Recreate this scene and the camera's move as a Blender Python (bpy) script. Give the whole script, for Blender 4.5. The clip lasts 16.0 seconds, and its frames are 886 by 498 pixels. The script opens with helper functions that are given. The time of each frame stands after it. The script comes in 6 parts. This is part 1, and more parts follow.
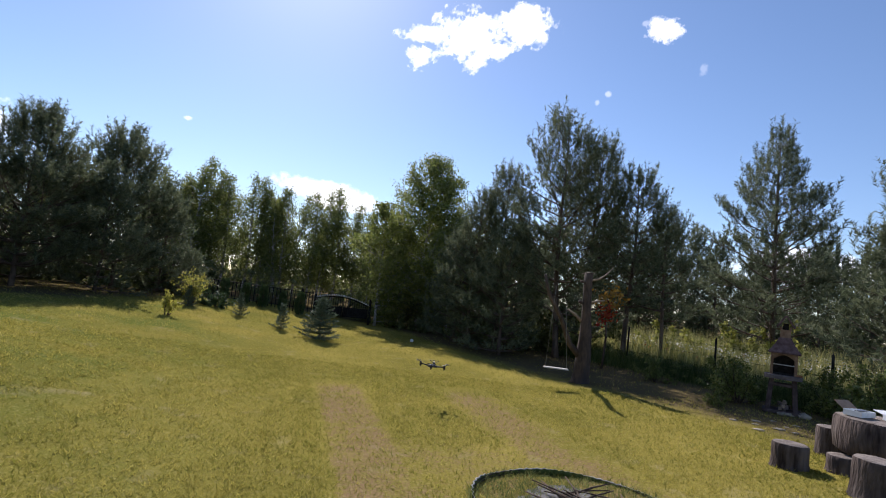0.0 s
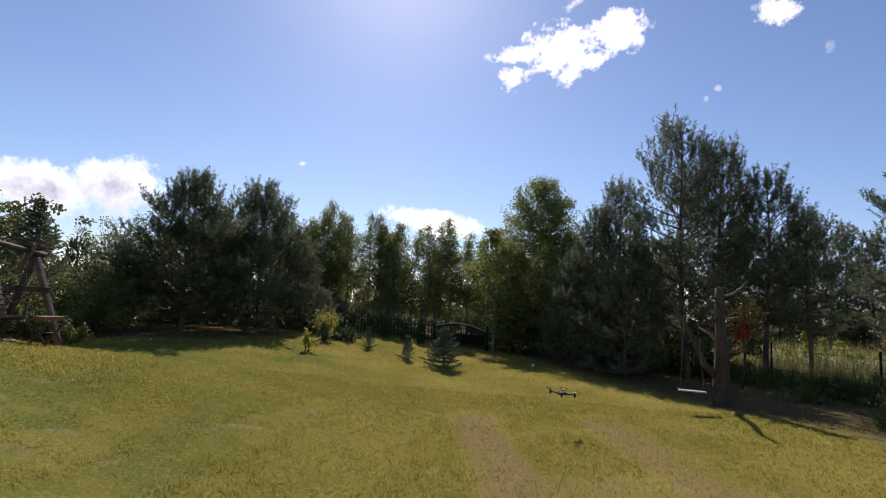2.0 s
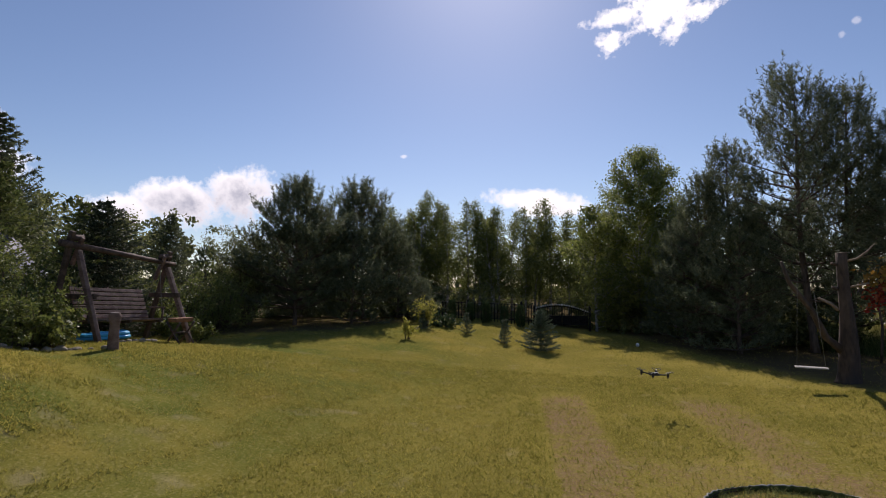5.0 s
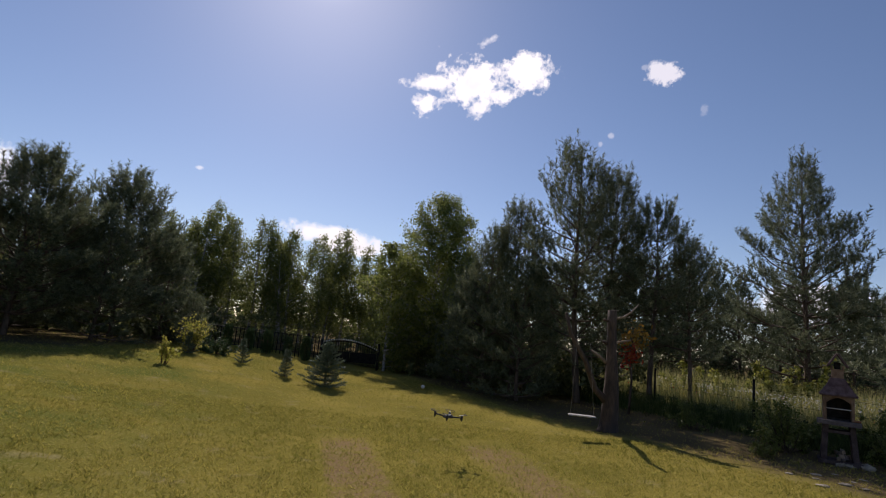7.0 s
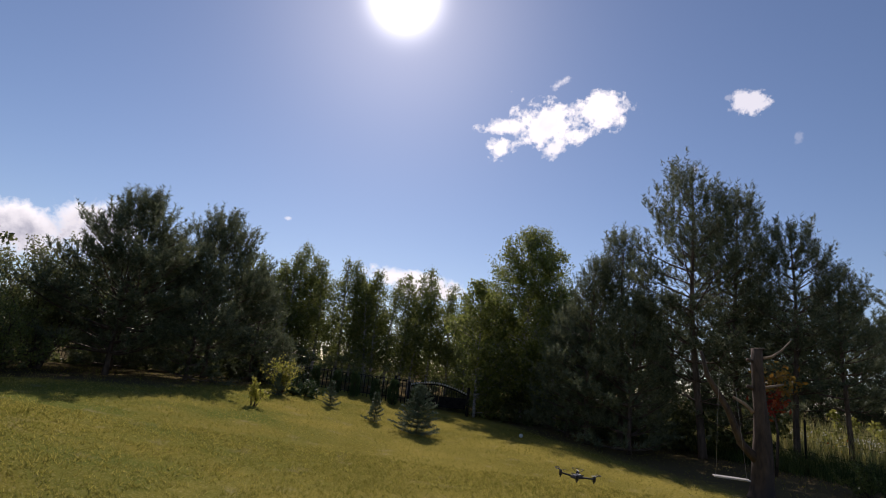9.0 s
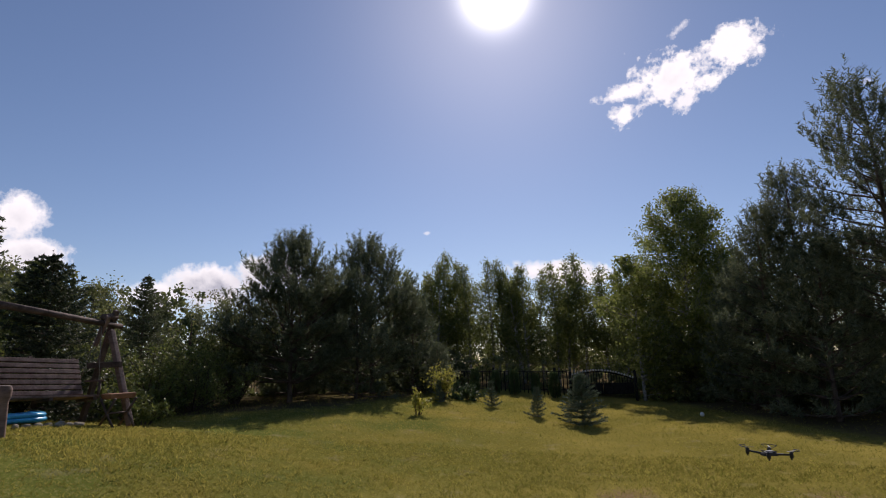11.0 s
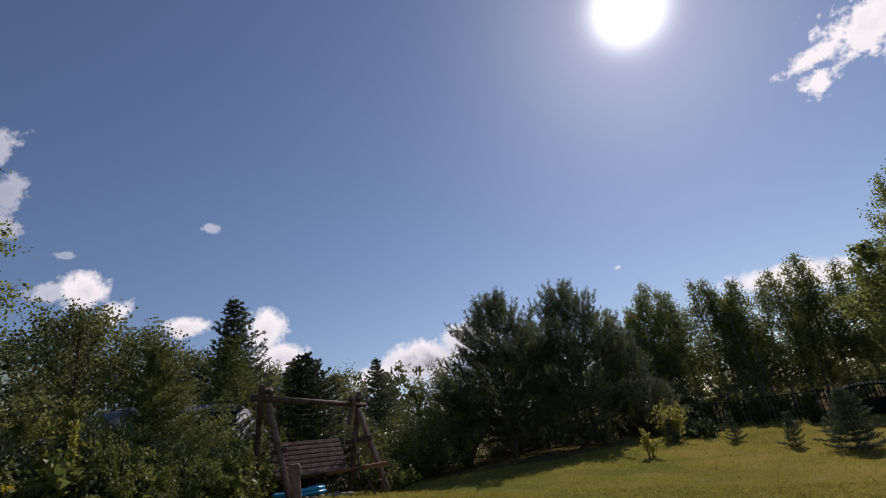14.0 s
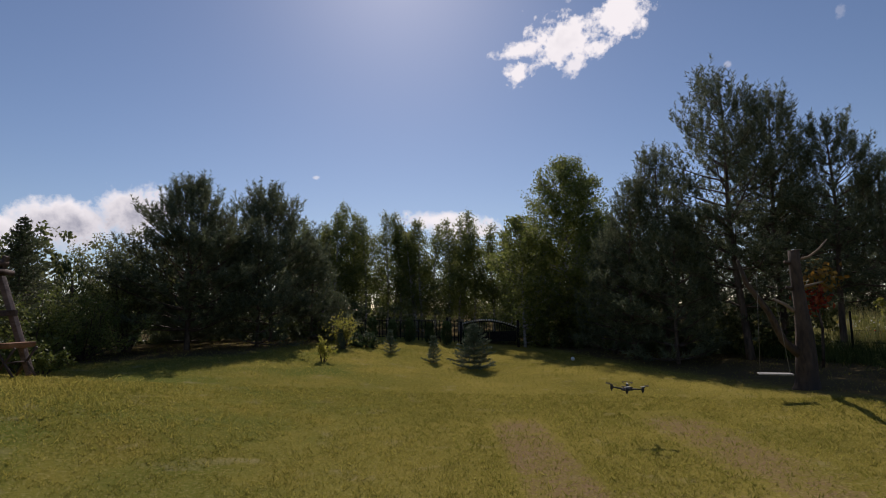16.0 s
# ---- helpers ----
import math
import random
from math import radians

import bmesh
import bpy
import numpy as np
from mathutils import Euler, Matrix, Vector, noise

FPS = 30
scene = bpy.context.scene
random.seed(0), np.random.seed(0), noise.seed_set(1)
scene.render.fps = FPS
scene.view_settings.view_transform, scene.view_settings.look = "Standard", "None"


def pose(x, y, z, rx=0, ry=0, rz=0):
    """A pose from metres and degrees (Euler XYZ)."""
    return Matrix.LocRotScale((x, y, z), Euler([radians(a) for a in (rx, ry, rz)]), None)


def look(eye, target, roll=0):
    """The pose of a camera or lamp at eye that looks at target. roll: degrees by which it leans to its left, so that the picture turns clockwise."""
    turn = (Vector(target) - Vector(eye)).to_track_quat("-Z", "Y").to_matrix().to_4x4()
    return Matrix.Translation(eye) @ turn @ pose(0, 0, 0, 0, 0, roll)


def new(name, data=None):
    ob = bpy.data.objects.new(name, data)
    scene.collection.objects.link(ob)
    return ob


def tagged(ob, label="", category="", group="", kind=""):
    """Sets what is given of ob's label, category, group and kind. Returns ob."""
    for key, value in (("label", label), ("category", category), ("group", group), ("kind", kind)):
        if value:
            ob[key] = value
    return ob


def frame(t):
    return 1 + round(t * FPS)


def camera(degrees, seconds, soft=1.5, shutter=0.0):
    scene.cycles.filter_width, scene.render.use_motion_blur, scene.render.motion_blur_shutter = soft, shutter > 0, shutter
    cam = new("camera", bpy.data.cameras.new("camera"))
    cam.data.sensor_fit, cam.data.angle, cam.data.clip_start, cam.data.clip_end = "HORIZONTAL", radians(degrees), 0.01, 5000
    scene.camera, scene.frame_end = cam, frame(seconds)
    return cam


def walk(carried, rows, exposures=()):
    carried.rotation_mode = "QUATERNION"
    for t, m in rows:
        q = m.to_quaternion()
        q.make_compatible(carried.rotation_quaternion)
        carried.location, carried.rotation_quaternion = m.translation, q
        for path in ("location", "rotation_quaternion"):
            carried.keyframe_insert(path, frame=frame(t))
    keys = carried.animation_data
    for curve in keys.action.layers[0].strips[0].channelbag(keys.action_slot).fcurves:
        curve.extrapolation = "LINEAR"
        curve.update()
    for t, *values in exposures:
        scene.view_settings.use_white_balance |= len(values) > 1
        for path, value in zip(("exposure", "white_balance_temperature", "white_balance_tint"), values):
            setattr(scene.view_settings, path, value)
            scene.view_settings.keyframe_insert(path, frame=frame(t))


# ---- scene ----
cam = camera(79.6, 16.0, soft=1.0)
PATH = [
    (0, (-0.166, 0.275, 1.657), (-0.180, 2.268, 1.824), 6.6),
    (0.5, (-0.194, 0.248, 1.667), (-0.269, 2.240, 1.836), 6.2),
    (1, (-0.271, 0.166, 1.699), (-0.419, 2.152, 1.881), 5.9),
    (1.5, (-0.392, -0.019, 1.763), (-0.648, 1.954, 1.967), 4.8),
    (2, (-0.356, -0.059, 1.776), (-0.771, 1.886, 1.990), 3.3),
    (2.5, (-0.195, -0.089, 1.773), (-0.780, 1.811, 1.994), 2.1),
    (3, (0.098, -0.034, 1.747), (-0.697, 1.788, 1.971), 0.3),
    (3.2, (0.130, -0.086, 1.667), (-0.709, 1.713, 1.911), -0.7),
    (5.3, (0.087, -0.040, 1.845), (-0.672, 1.806, 1.968), 0.8),
    (5.5, (-0.065, 0.089, 1.827), (-0.659, 1.994, 1.963), 2.3),
    (6, (-0.263, 0.306, 1.703), (-0.463, 2.284, 1.913), 6.2),
    (6.5, (-0.228, 0.664, 1.624), (-0.308, 2.643, 1.905), 4.9),
    (7, (-0.250, 0.942, 1.624), (-0.310, 2.916, 1.946), 5.7),
    (7.5, (-0.435, 1.223, 1.573), (-0.497, 3.177, 1.996), 10.3),
    (8, (-0.594, 1.489, 1.565), (-0.745, 3.436, 1.995), 8.8),
    (8.5, (-0.650, 1.804, 1.542), (-0.914, 3.735, 1.990), 5.9),
    (9, (-0.745, 1.933, 1.532), (-1.105, 3.848, 1.981), 6.1),
    (9.5, (-0.749, 2.030, 1.500), (-1.263, 3.914, 1.931), 5.0),
    (10, (-0.665, 2.106, 1.518), (-1.341, 3.940, 1.944), 0.9),
    (10.2, (-0.593, 2.123, 1.518), (-1.343, 3.929, 1.938), -0.4),
    (12.3, (-0.554, 2.275, 1.419), (-1.520, 3.967, 1.867), -2.3),
    (12.5, (-0.534, 2.289, 1.388), (-1.561, 3.943, 1.846), -2.7),
    (13, (-0.575, 2.292, 1.424), (-1.728, 3.851, 1.915), -3.8),
    (13.5, (-0.547, 2.085, 1.456), (-1.779, 3.561, 2.008), -4.8),
    (14, (-0.336, 1.834, 1.414), (-1.686, 3.148, 2.084), -9.3),
    (14.5, (-0.323, 1.743, 1.447), (-1.773, 2.943, 2.123), -10.7),
    (15, (-0.341, 1.603, 1.469), (-1.772, 2.856, 2.086), -9.7),
    (15.5, (-0.430, 1.623, 1.454), (-1.513, 3.251, 1.873), -4.1),
    (16, (-0.717, 1.381, 1.598), (-1.201, 3.309, 1.819), -1.2),
]
walk(cam, [(t, look(eye, target, roll)) for t, eye, target, roll in PATH],
     exposures=[(0, 0.33, 6080, 18), (1.5, 0.10, 6200, 20), (3, -0.05, 6350, 22), (5.5, -0.26, 6500, 22), (9, -0.31, 6500, 22), (12.5, -0.45, 6500, 22), (16, -0.58, 6500, 20)])

# ---------------------------------------------------------------- sky and sun
SUN_AZ, SUN_EL = 18.6, 37.6          # degrees left of +y, degrees up


def heading(az, el):
    a, e = radians(az), radians(el)
    return Vector((-math.sin(a) * math.cos(e), math.cos(a) * math.cos(e), math.sin(e)))


SUN_DIR = heading(SUN_AZ, SUN_EL)
world = bpy.data.worlds.new("summer_sky")
scene.world = world
world.use_nodes = True
wn, wl = world.node_tree.nodes, world.node_tree.links
wn.clear()


def wnode(kind, **kw):
    n = wn.new(kind)
    for k, v in kw.items():
        if k == "op":
            n.operation = v
        elif k == "ins":
            for i, val in v.items():
                if isinstance(val, bpy.types.NodeSocket):
                    wl.new(val, n.inputs[i])
                else:
                    n.inputs[i].default_value = val
    return n


def wmath(op, a, b=0.0, clamp=False):
    n = wnode("ShaderNodeMath", op=op, ins={0: a, 1: b})
    n.use_clamp = clamp
    return n.outputs[0]


def wdot(vec, d):
    n = wnode("ShaderNodeVectorMath", op="DOT_PRODUCT", ins={0: vec, 1: tuple(d)})
    return n.outputs["Value"]


wout = wn.new("ShaderNodeOutputWorld")
wbg = wn.new("ShaderNodeBackground")
wl.new(wbg.outputs[0], wout.inputs[0])
sky = wn.new("ShaderNodeTexSky")
sky.sky_type = "NISHITA"
sky.sun_disc = False
sky.sun_elevation = radians(SUN_EL)
sky.sun_rotation = radians(-SUN_AZ)
sky.altitude = 100
sky.air_density, sky.dust_density, sky.ozone_density = 1.0, 0.2, 3.0
gen = wn.new("ShaderNodeTexCoord").outputs["Generated"]
# aureole of the sun
cosang = wdot(gen, SUN_DIR)
core = wmath("POWER", wmath("MAXIMUM", cosang, 0.0), 1000.0)
halo = wmath("POWER", wmath("MAXIMUM", cosang, 0.0), 60.0)
glow = wmath("ADD", wmath("MULTIPLY", core, 34.0), wmath("MULTIPLY", halo, 1.6))
glowcol = wnode("ShaderNodeVectorMath", op="SCALE", ins={0: (1.0, 0.985, 0.90)})
wl.new(glow, glowcol.inputs["Scale"])
skysum = wnode("ShaderNodeVectorMath", op="ADD", ins={0: sky.outputs[0], 1: glowcol.outputs[0]}).outputs[0]
# clouds: azimuth, elevation, half width, half height (degrees), tilt, softness, density, greyness of the thick part
CLOUDS = [
    (-0.2, 26.9, 4.0, 2.6, 0, 0.95, 1.0, 0.2),
    (4.9, 26.3, 3.4, 1.0, -6, 0.8, 1.0, 0.1),
    (5.6, 24.2, 1.7, 1.4, 0, 0.9, 1.0, 0.1),
    (-5.9, 28.2, 3.2, 1.8, 4, 0.95, 1.0, 0.1),
    (-0.9, 24.2, 1.3, 1.3, 0, 0.9, 0.9, 0.1),
    (-1.1, 30.9, 1.1, 0.6, -30, 0.9, 0.6, 0.0),
    (-20.6, 27.8, 1.5, 1.1, 15, 1.1, 0.7, 0.1),
    (-18.6, 28.4, 0.4, 0.3, 0, 0.9, 0.22, 0.0),
    (13.6, 9.3, 5.4, 1.3, 3, 0.45, 1.0, 0.2),
    (11.6, 8.4, 4.4, 1.2, 0, 0.45, 1.0, 0.3),
    (44.6, 9.3, 4.6, 3.0, 0, 0.5, 1.0, 1.0),
    (49.6, 8.0, 5.4, 2.5, 0, 0.5, 1.0, 0.9),
    (54.5, 7.0, 3.4, 2.0, 0, 0.5, 1.0, 0.6),
    (65.6, 13.2, 2.4, 2.3, 0, 0.5, 1.0, 0.4),
    (64.6, 10.2, 3.2, 1.9, 0, 0.5, 1.0, 0.5),
    (68.0, 8.5, 3.0, 2.6, 0, 0.5, 1.0, 0.4),
    (73.2, 14.0, 2.2, 1.1, 0, 0.5, 1.0, 0.4),
    (81.8, 17.6, 2.0, 2.1, 0, 0.5, 1.0, 0.4),
    (79.6, 15.4, 2.2, 1.2, -30, 0.5, 0.9, 0.3),
    (84.3, 17.3, 2.2, 0.8, -10, 0.7, 0.5, 0.2),
    (83.6, 20.6, 0.8, 0.35, 0, 0.9, 0.3, 0.2),
    (89.6, 28.4, 1.6, 2.6, 20, 0.9, 0.45, 0.3),
    (88.2, 26.0, 1.5, 2.0, 30, 0.9, 0.4, 0.3),
    (88.6, 22.4, 1.9, 1.0, 0, 0.9, 0.4, 0.3),
    (70.9, 23.6, 0.9, 0.55, 0, 0.9, 0.4, 0.0),
    (27.6, 13.9, 0.45, 0.28, 0, 0.8, 0.5, 0.0),
    (-15.4, 22.0, 0.4, 0.4, 20, 0.9, 0.3, 0.0),
    (-14.4, 21.2, 0.35, 0.35, 0, 0.9, 0.25, 0.0),
    (-24.5, 24.0, 0.4, 0.6, 0, 0.9, 0.15, 0.0),
    (-34.0, 6.0, 6.0, 1.8, 0, 0.6, 0.9, 0.4),
    (-52.0, 9.0, 9.0, 3.0, 0, 0.6, 0.8, 0.4),
    (150.0, 20.0, 16.0, 6.0, 0, 0.8, 0.8, 0.4),
]
puff = wnode("ShaderNodeTexNoise", ins={"Vector": gen, "Scale": 17.0, "Detail": 9.0, "Roughness": 0.6})
wisp = wnode("ShaderNodeTexNoise", ins={"Vector": gen, "Scale": 46.0, "Detail": 6.0, "Roughness": 0.62})
frayed = wnode("ShaderNodeTexNoise", ins={"Vector": gen, "Scale": 120.0, "Detail": 5.0, "Roughness": 0.6})
ragged = wmath("ADD", wmath("MULTIPLY", wmath("SUBTRACT", puff.outputs[0], 0.5), 2.2),
               wmath("MULTIPLY", wmath("SUBTRACT", wisp.outputs[0], 0.5), 1.9))
ragged = wmath("ADD", ragged, wmath("MULTIPLY", wmath("SUBTRACT", frayed.outputs[0], 0.5), 0.8))
cover = thick = None
for az, el, hw, hh, tilt, soft, dens, grey in CLOUDS:
    d = heading(az, el)
    e1 = Vector((0, 0, 1)).cross(d).normalized()
    e2 = d.cross(e1)
    c, s = math.cos(radians(tilt)), math.sin(radians(tilt))
    u, v = (c * e1 + s * e2), (c * e2 - s * e1)
    uu = wmath("MULTIPLY", wdot(gen, u), 1 / math.sin(radians(hw)))
    vv = wmath("MULTIPLY", wdot(gen, v), 1 / math.sin(radians(hh)))
    front = wmath("GREATER_THAN", wdot(gen, d), 0.2)
    rr = wmath("SQRT", wmath("ADD", wmath("MULTIPLY", uu, uu), wmath("MULTIPLY", vv, vv)))
    body = wmath("ADD", wmath("MULTIPLY", wmath("SUBTRACT", 1.0, rr), 0.95), wmath("MULTIPLY", ragged, soft))
    m = wmath("MULTIPLY", wmath("MULTIPLY", wmath("MULTIPLY", body, 2.3, clamp=True), front), dens)
    cover = m if cover is None else wmath("MAXIMUM", cover, m)
    core = wmath("MULTIPLY", wmath("MULTIPLY", wmath("SUBTRACT", body, wmath("MULTIPLY", vv, 0.35)), grey, clamp=True), front)
    thick = core if thick is None else wmath("MAXIMUM", thick, core)
shade = wnode("ShaderNodeTexNoise", ins={"Vector": gen, "Scale": 24.0, "Detail": 5.0})
lit = wmath("SUBTRACT", 1.12, wmath("MULTIPLY", thick, wmath("ADD", shade.outputs[0], 0.55)), clamp=True)
cl = wnode("ShaderNodeMix", ins={})
cl.data_type = "RGBA"
wl.new(lit, cl.inputs[0])
cl.inputs[6].default_value = (4.2, 4.5, 5.4, 1)
cl.inputs[7].default_value = (12.6, 12.5, 12.3, 1)
skymix = wn.new("ShaderNodeMix")
skymix.data_type = "RGBA"
wl.new(cover, skymix.inputs[0])
wl.new(skysum, skymix.inputs[6])
wl.new(cl.outputs[2], skymix.inputs[7])
wl.new(skymix.outputs[2], wbg.inputs[0])
wbg.inputs[1].default_value = 0.105

sun_data = bpy.data.lights.new("sun", "SUN")
sun_data.energy, sun_data.angle, sun_data.color = 5.0, radians(0.5), (1.0, 0.95, 0.86)
sun = new("sun", sun_data)
sun.matrix_world = look(SUN_DIR * 60, (0, 0, 0))

# ---------------------------------------------------------------- materials


def mat(name, c1, c2, scale=6.0, rough=0.85, bump=0.0, fine=40.0, c3=None, translucent=0.0, metal=0.0, spec=0.3, stretch=None, islands=0.0):
    """Two colours mixed by a coarse and a fine noise, with relief of the fine one."""
    m = bpy.data.materials.new(name)
    m.use_nodes = True
    n, l = m.node_tree.nodes, m.node_tree.links
    b = n["Principled BSDF"]
    tc = n.new("ShaderNodeTexCoord")
    vec = tc.outputs["Object"]
    if stretch:
        mp = n.new("ShaderNodeMapping")
        mp.inputs["Scale"].default_value = stretch
        l.new(vec, mp.inputs["Vector"])
        vec = mp.outputs[0]
    coarse, grain = n.new("ShaderNodeTexNoise"), n.new("ShaderNodeTexNoise")
    for t, s in ((coarse, scale), (grain, fine)):
        l.new(vec, t.inputs["Vector"])
        t.inputs["Scale"].default_value = s
        t.inputs["Detail"].default_value = 5
    rampc = n.new("ShaderNodeValToRGB")
    rampc.color_ramp.elements[0].position, rampc.color_ramp.elements[1].position = 0.32, 0.68
    rampc.color_ramp.elements[0].color, rampc.color_ramp.elements[1].color = (*c1, 1), (*c2, 1)
    addm = n.new("ShaderNodeMath")
    addm.operation = "MULTIPLY_ADD"
    l.new(grain.outputs[0], addm.inputs[0])
    addm.inputs[1].default_value = 0.5
    l.new(coarse.outputs[0], addm.inputs[2])
    sub = n.new("ShaderNodeMath")
    sub.operation = "SUBTRACT"
    l.new(addm.outputs[0], sub.inputs[0])
    sub.inputs[1].default_value = 0.25
    last = sub.outputs[0]
    if islands:
        geo = n.new("ShaderNodeNewGeometry")
        ma = n.new("ShaderNodeMath")
        ma.operation = "MULTIPLY_ADD"
        l.new(geo.outputs["Random Per Island"], ma.inputs[0])
        ma.inputs[1].default_value = islands
        l.new(last, ma.inputs[2])
        sb = n.new("ShaderNodeMath")
        sb.operation = "SUBTRACT"
        l.new(ma.outputs[0], sb.inputs[0])
        sb.inputs[1].default_value = islands / 2
        last = sb.outputs[0]
    l.new(last, rampc.inputs[0])
    colour = rampc.outputs[0]
    if c3:
        third = n.new("ShaderNodeTexNoise")
        l.new(vec, third.inputs["Vector"])
        third.inputs["Scale"].default_value = scale * 0.37
        third.inputs["Detail"].default_value = 3
        st = n.new("ShaderNodeMapRange")
        l.new(third.outputs[0], st.inputs[0])
        st.inputs[1].default_value, st.inputs[2].default_value = 0.52, 0.66
        mx = n.new("ShaderNodeMix")
        mx.data_type = "RGBA"
        l.new(st.outputs[0], mx.inputs[0])
        l.new(colour, mx.inputs[6])
        mx.inputs[7].default_value = (*c3, 1)
        colour = mx.outputs[2]
    l.new(colour, b.inputs["Base Color"])
    b.inputs["Roughness"].default_value = rough
    b.inputs["Metallic"].default_value = metal
    b.inputs["Specular IOR Level"].default_value = spec
    if bump:
        bp = n.new("ShaderNodeBump")
        bp.inputs["Strength"].default_value = bump
        bp.inputs["Distance"].default_value = 0.02 if bump < 1 else 0.035
        l.new(grain.outputs[0], bp.inputs["Height"])
        l.new(bp.outputs[0], b.inputs["Normal"])
    if translucent:
        tr = n.new("ShaderNodeBsdfTranslucent")
        l.new(colour, tr.inputs[0])
        ms = n.new("ShaderNodeMixShader")
        ms.inputs[0].default_value = translucent
        l.new(b.outputs[0], ms.inputs[1])
        l.new(tr.outputs[0], ms.inputs[2])
        l.new(ms.outputs[0], n["Material Output"].inputs[0])
    return m


M = {}
M["pine_needle"] = mat("pine_needles", (0.078, 0.100, 0.054), (0.190, 0.206, 0.112), 1.2, 0.6, fine=9, translucent=0.4, islands=0.5)
M["pine_far"] = mat("pine_needles_dark", (0.066, 0.086, 0.045), (0.158, 0.176, 0.093), 1.0, 0.6, fine=7, translucent=0.4, islands=0.5)
M["spruce_needle"] = mat("spruce_needles", (0.066, 0.098, 0.058), (0.165, 0.200, 0.122), 2.0, 0.6, fine=14, translucent=0.2, islands=0.5)
M["dark_spruce_needle"] = mat("dark_spruce_needles", (0.030, 0.045, 0.026), (0.098, 0.116, 0.056), 1.2, 0.55, fine=9, translucent=0.25, islands=0.6)
M["tall_spruce_needle"] = mat("tall_spruce_needles", (0.060, 0.080, 0.042), (0.160, 0.178, 0.088), 1.2, 0.6, fine=9, translucent=0.4, islands=0.5)
M["larch_needle"] = mat("light_conifer_needles", (0.085, 0.115, 0.030), (0.245, 0.265, 0.078), 1.2, 0.6, fine=9, translucent=0.3, islands=0.5)
M["birch_leaf"] = mat("birch_leaves", (0.135, 0.165, 0.038), (0.285, 0.305, 0.085), 0.9, 0.5, fine=8, spec=0.4, translucent=0.6, islands=0.7)
M["birch_far"] = mat("birch_leaves_far", (0.130, 0.156, 0.042), (0.275, 0.290, 0.095), 0.8, 0.5, spec=0.4, fine=6, translucent=0.65, islands=0.7)
M["leafy"] = mat("broad_tree_leaves", (0.110, 0.128, 0.042), (0.235, 0.245, 0.088), 1.0, 0.5, spec=0.4, fine=9, translucent=0.5, islands=0.7)
M["shrub_leaf"] = mat("shrub_leaves", (0.078, 0.098, 0.034), (0.190, 0.202, 0.072), 1.5, 0.5, spec=0.4, fine=12, translucent=0.4, islands=0.7)
M["yellow_leaf"] = mat("yellow_green_leaves", (0.260, 0.265, 0.042), (0.480, 0.430, 0.085), 1.5, 0.5, spec=0.4, fine=12, translucent=0.55, islands=0.7)
M["lime_leaf"] = mat("light_green_leaves", (0.095, 0.125, 0.028), (0.200, 0.220, 0.055), 1.5, 0.5, spec=0.4, fine=12, translucent=0.45, islands=0.7)
M["vine_leaf"] = mat("yellowing_vine_leaves", (0.150, 0.175, 0.034), (0.350, 0.335, 0.075), 1.5, 0.5, spec=0.4, fine=12, translucent=0.5, islands=0.7)
M["red_leaf"] = mat("red_maple_leaves", (0.30, 0.030, 0.020), (0.45, 0.10, 0.03), 1.5, 0.5, fine=12, translucent=0.4, islands=0.7)
M["orange_leaf"] = mat("orange_maple_leaves", (0.30, 0.16, 0.03), (0.42, 0.26, 0.05), 1.5, 0.5, fine=12, translucent=0.4, islands=0.7)
M["thuja_leaf"] = mat("thuja_sprays", (0.030, 0.060, 0.022), (0.085, 0.125, 0.045), 3.0, 0.6, fine=16, translucent=0.2, islands=0.5)
M["pine_bark"] = mat("pine_bark", (0.060, 0.045, 0.035), (0.160, 0.115, 0.085), 5, 0.9, 0.8, 22, stretch=(1, 1, 0.3))
M["birch_bark"] = mat("birch_bark", (0.16, 0.15, 0.14), (0.48, 0.46, 0.43), 4, 0.8, 0.4, 16, stretch=(1, 1, 2.5), c3=(0.05, 0.045, 0.04))
M["cut_wood"] = mat("peeled_grey_wood", (0.17, 0.12, 0.08), (0.32, 0.24, 0.165), 6, 0.8, 0.3, 30, stretch=(1, 1, 0.2))
M["bare_trunk"] = mat("barked_pine_trunk", (0.042, 0.031, 0.024), (0.115, 0.078, 0.054), 5, 0.9, 0.9, 24, stretch=(1, 1, 0.3), c3=(0.05, 0.04, 0.035))
M["log_bark"] = mat("weathered_log_bark", (0.030, 0.023, 0.021), (0.130, 0.102, 0.090), 9, 0.95, 1.0, 30, stretch=(1, 1, 0.22), spec=0.08, c3=(0.16, 0.13, 0.115))
M["log_end"] = mat("weathered_log_end", (0.120, 0.098, 0.085), (0.27, 0.228, 0.195), 9, 0.95, 0.6, 60, spec=0.1)
M["bench_wood"] = mat("brown_stained_wood", (0.110, 0.066, 0.052), (0.26, 0.172, 0.138), 7, 0.75, 0.4, 45, stretch=(1, 0.25, 1))
M["dark_wood"] = mat("dark_old_wood", (0.052, 0.034, 0.027), (0.135, 0.092, 0.072), 7, 0.8, 0.5, 45)
M["dark_metal"] = mat("dark_painted_metal", (0.012, 0.012, 0.012), (0.030, 0.027, 0.025), 8, 0.85, 0.1, 50, spec=0.12)
M["pale_metal"] = mat("pale_worn_metal", (0.42, 0.41, 0.40), (0.65, 0.64, 0.62), 8, 0.45, 0.1, 50, spec=0.5)
M["concrete"] = mat("grey_concrete", (0.080, 0.064, 0.062), (0.165, 0.138, 0.130), 9, 0.95, 0.4, 60, spec=0.1)
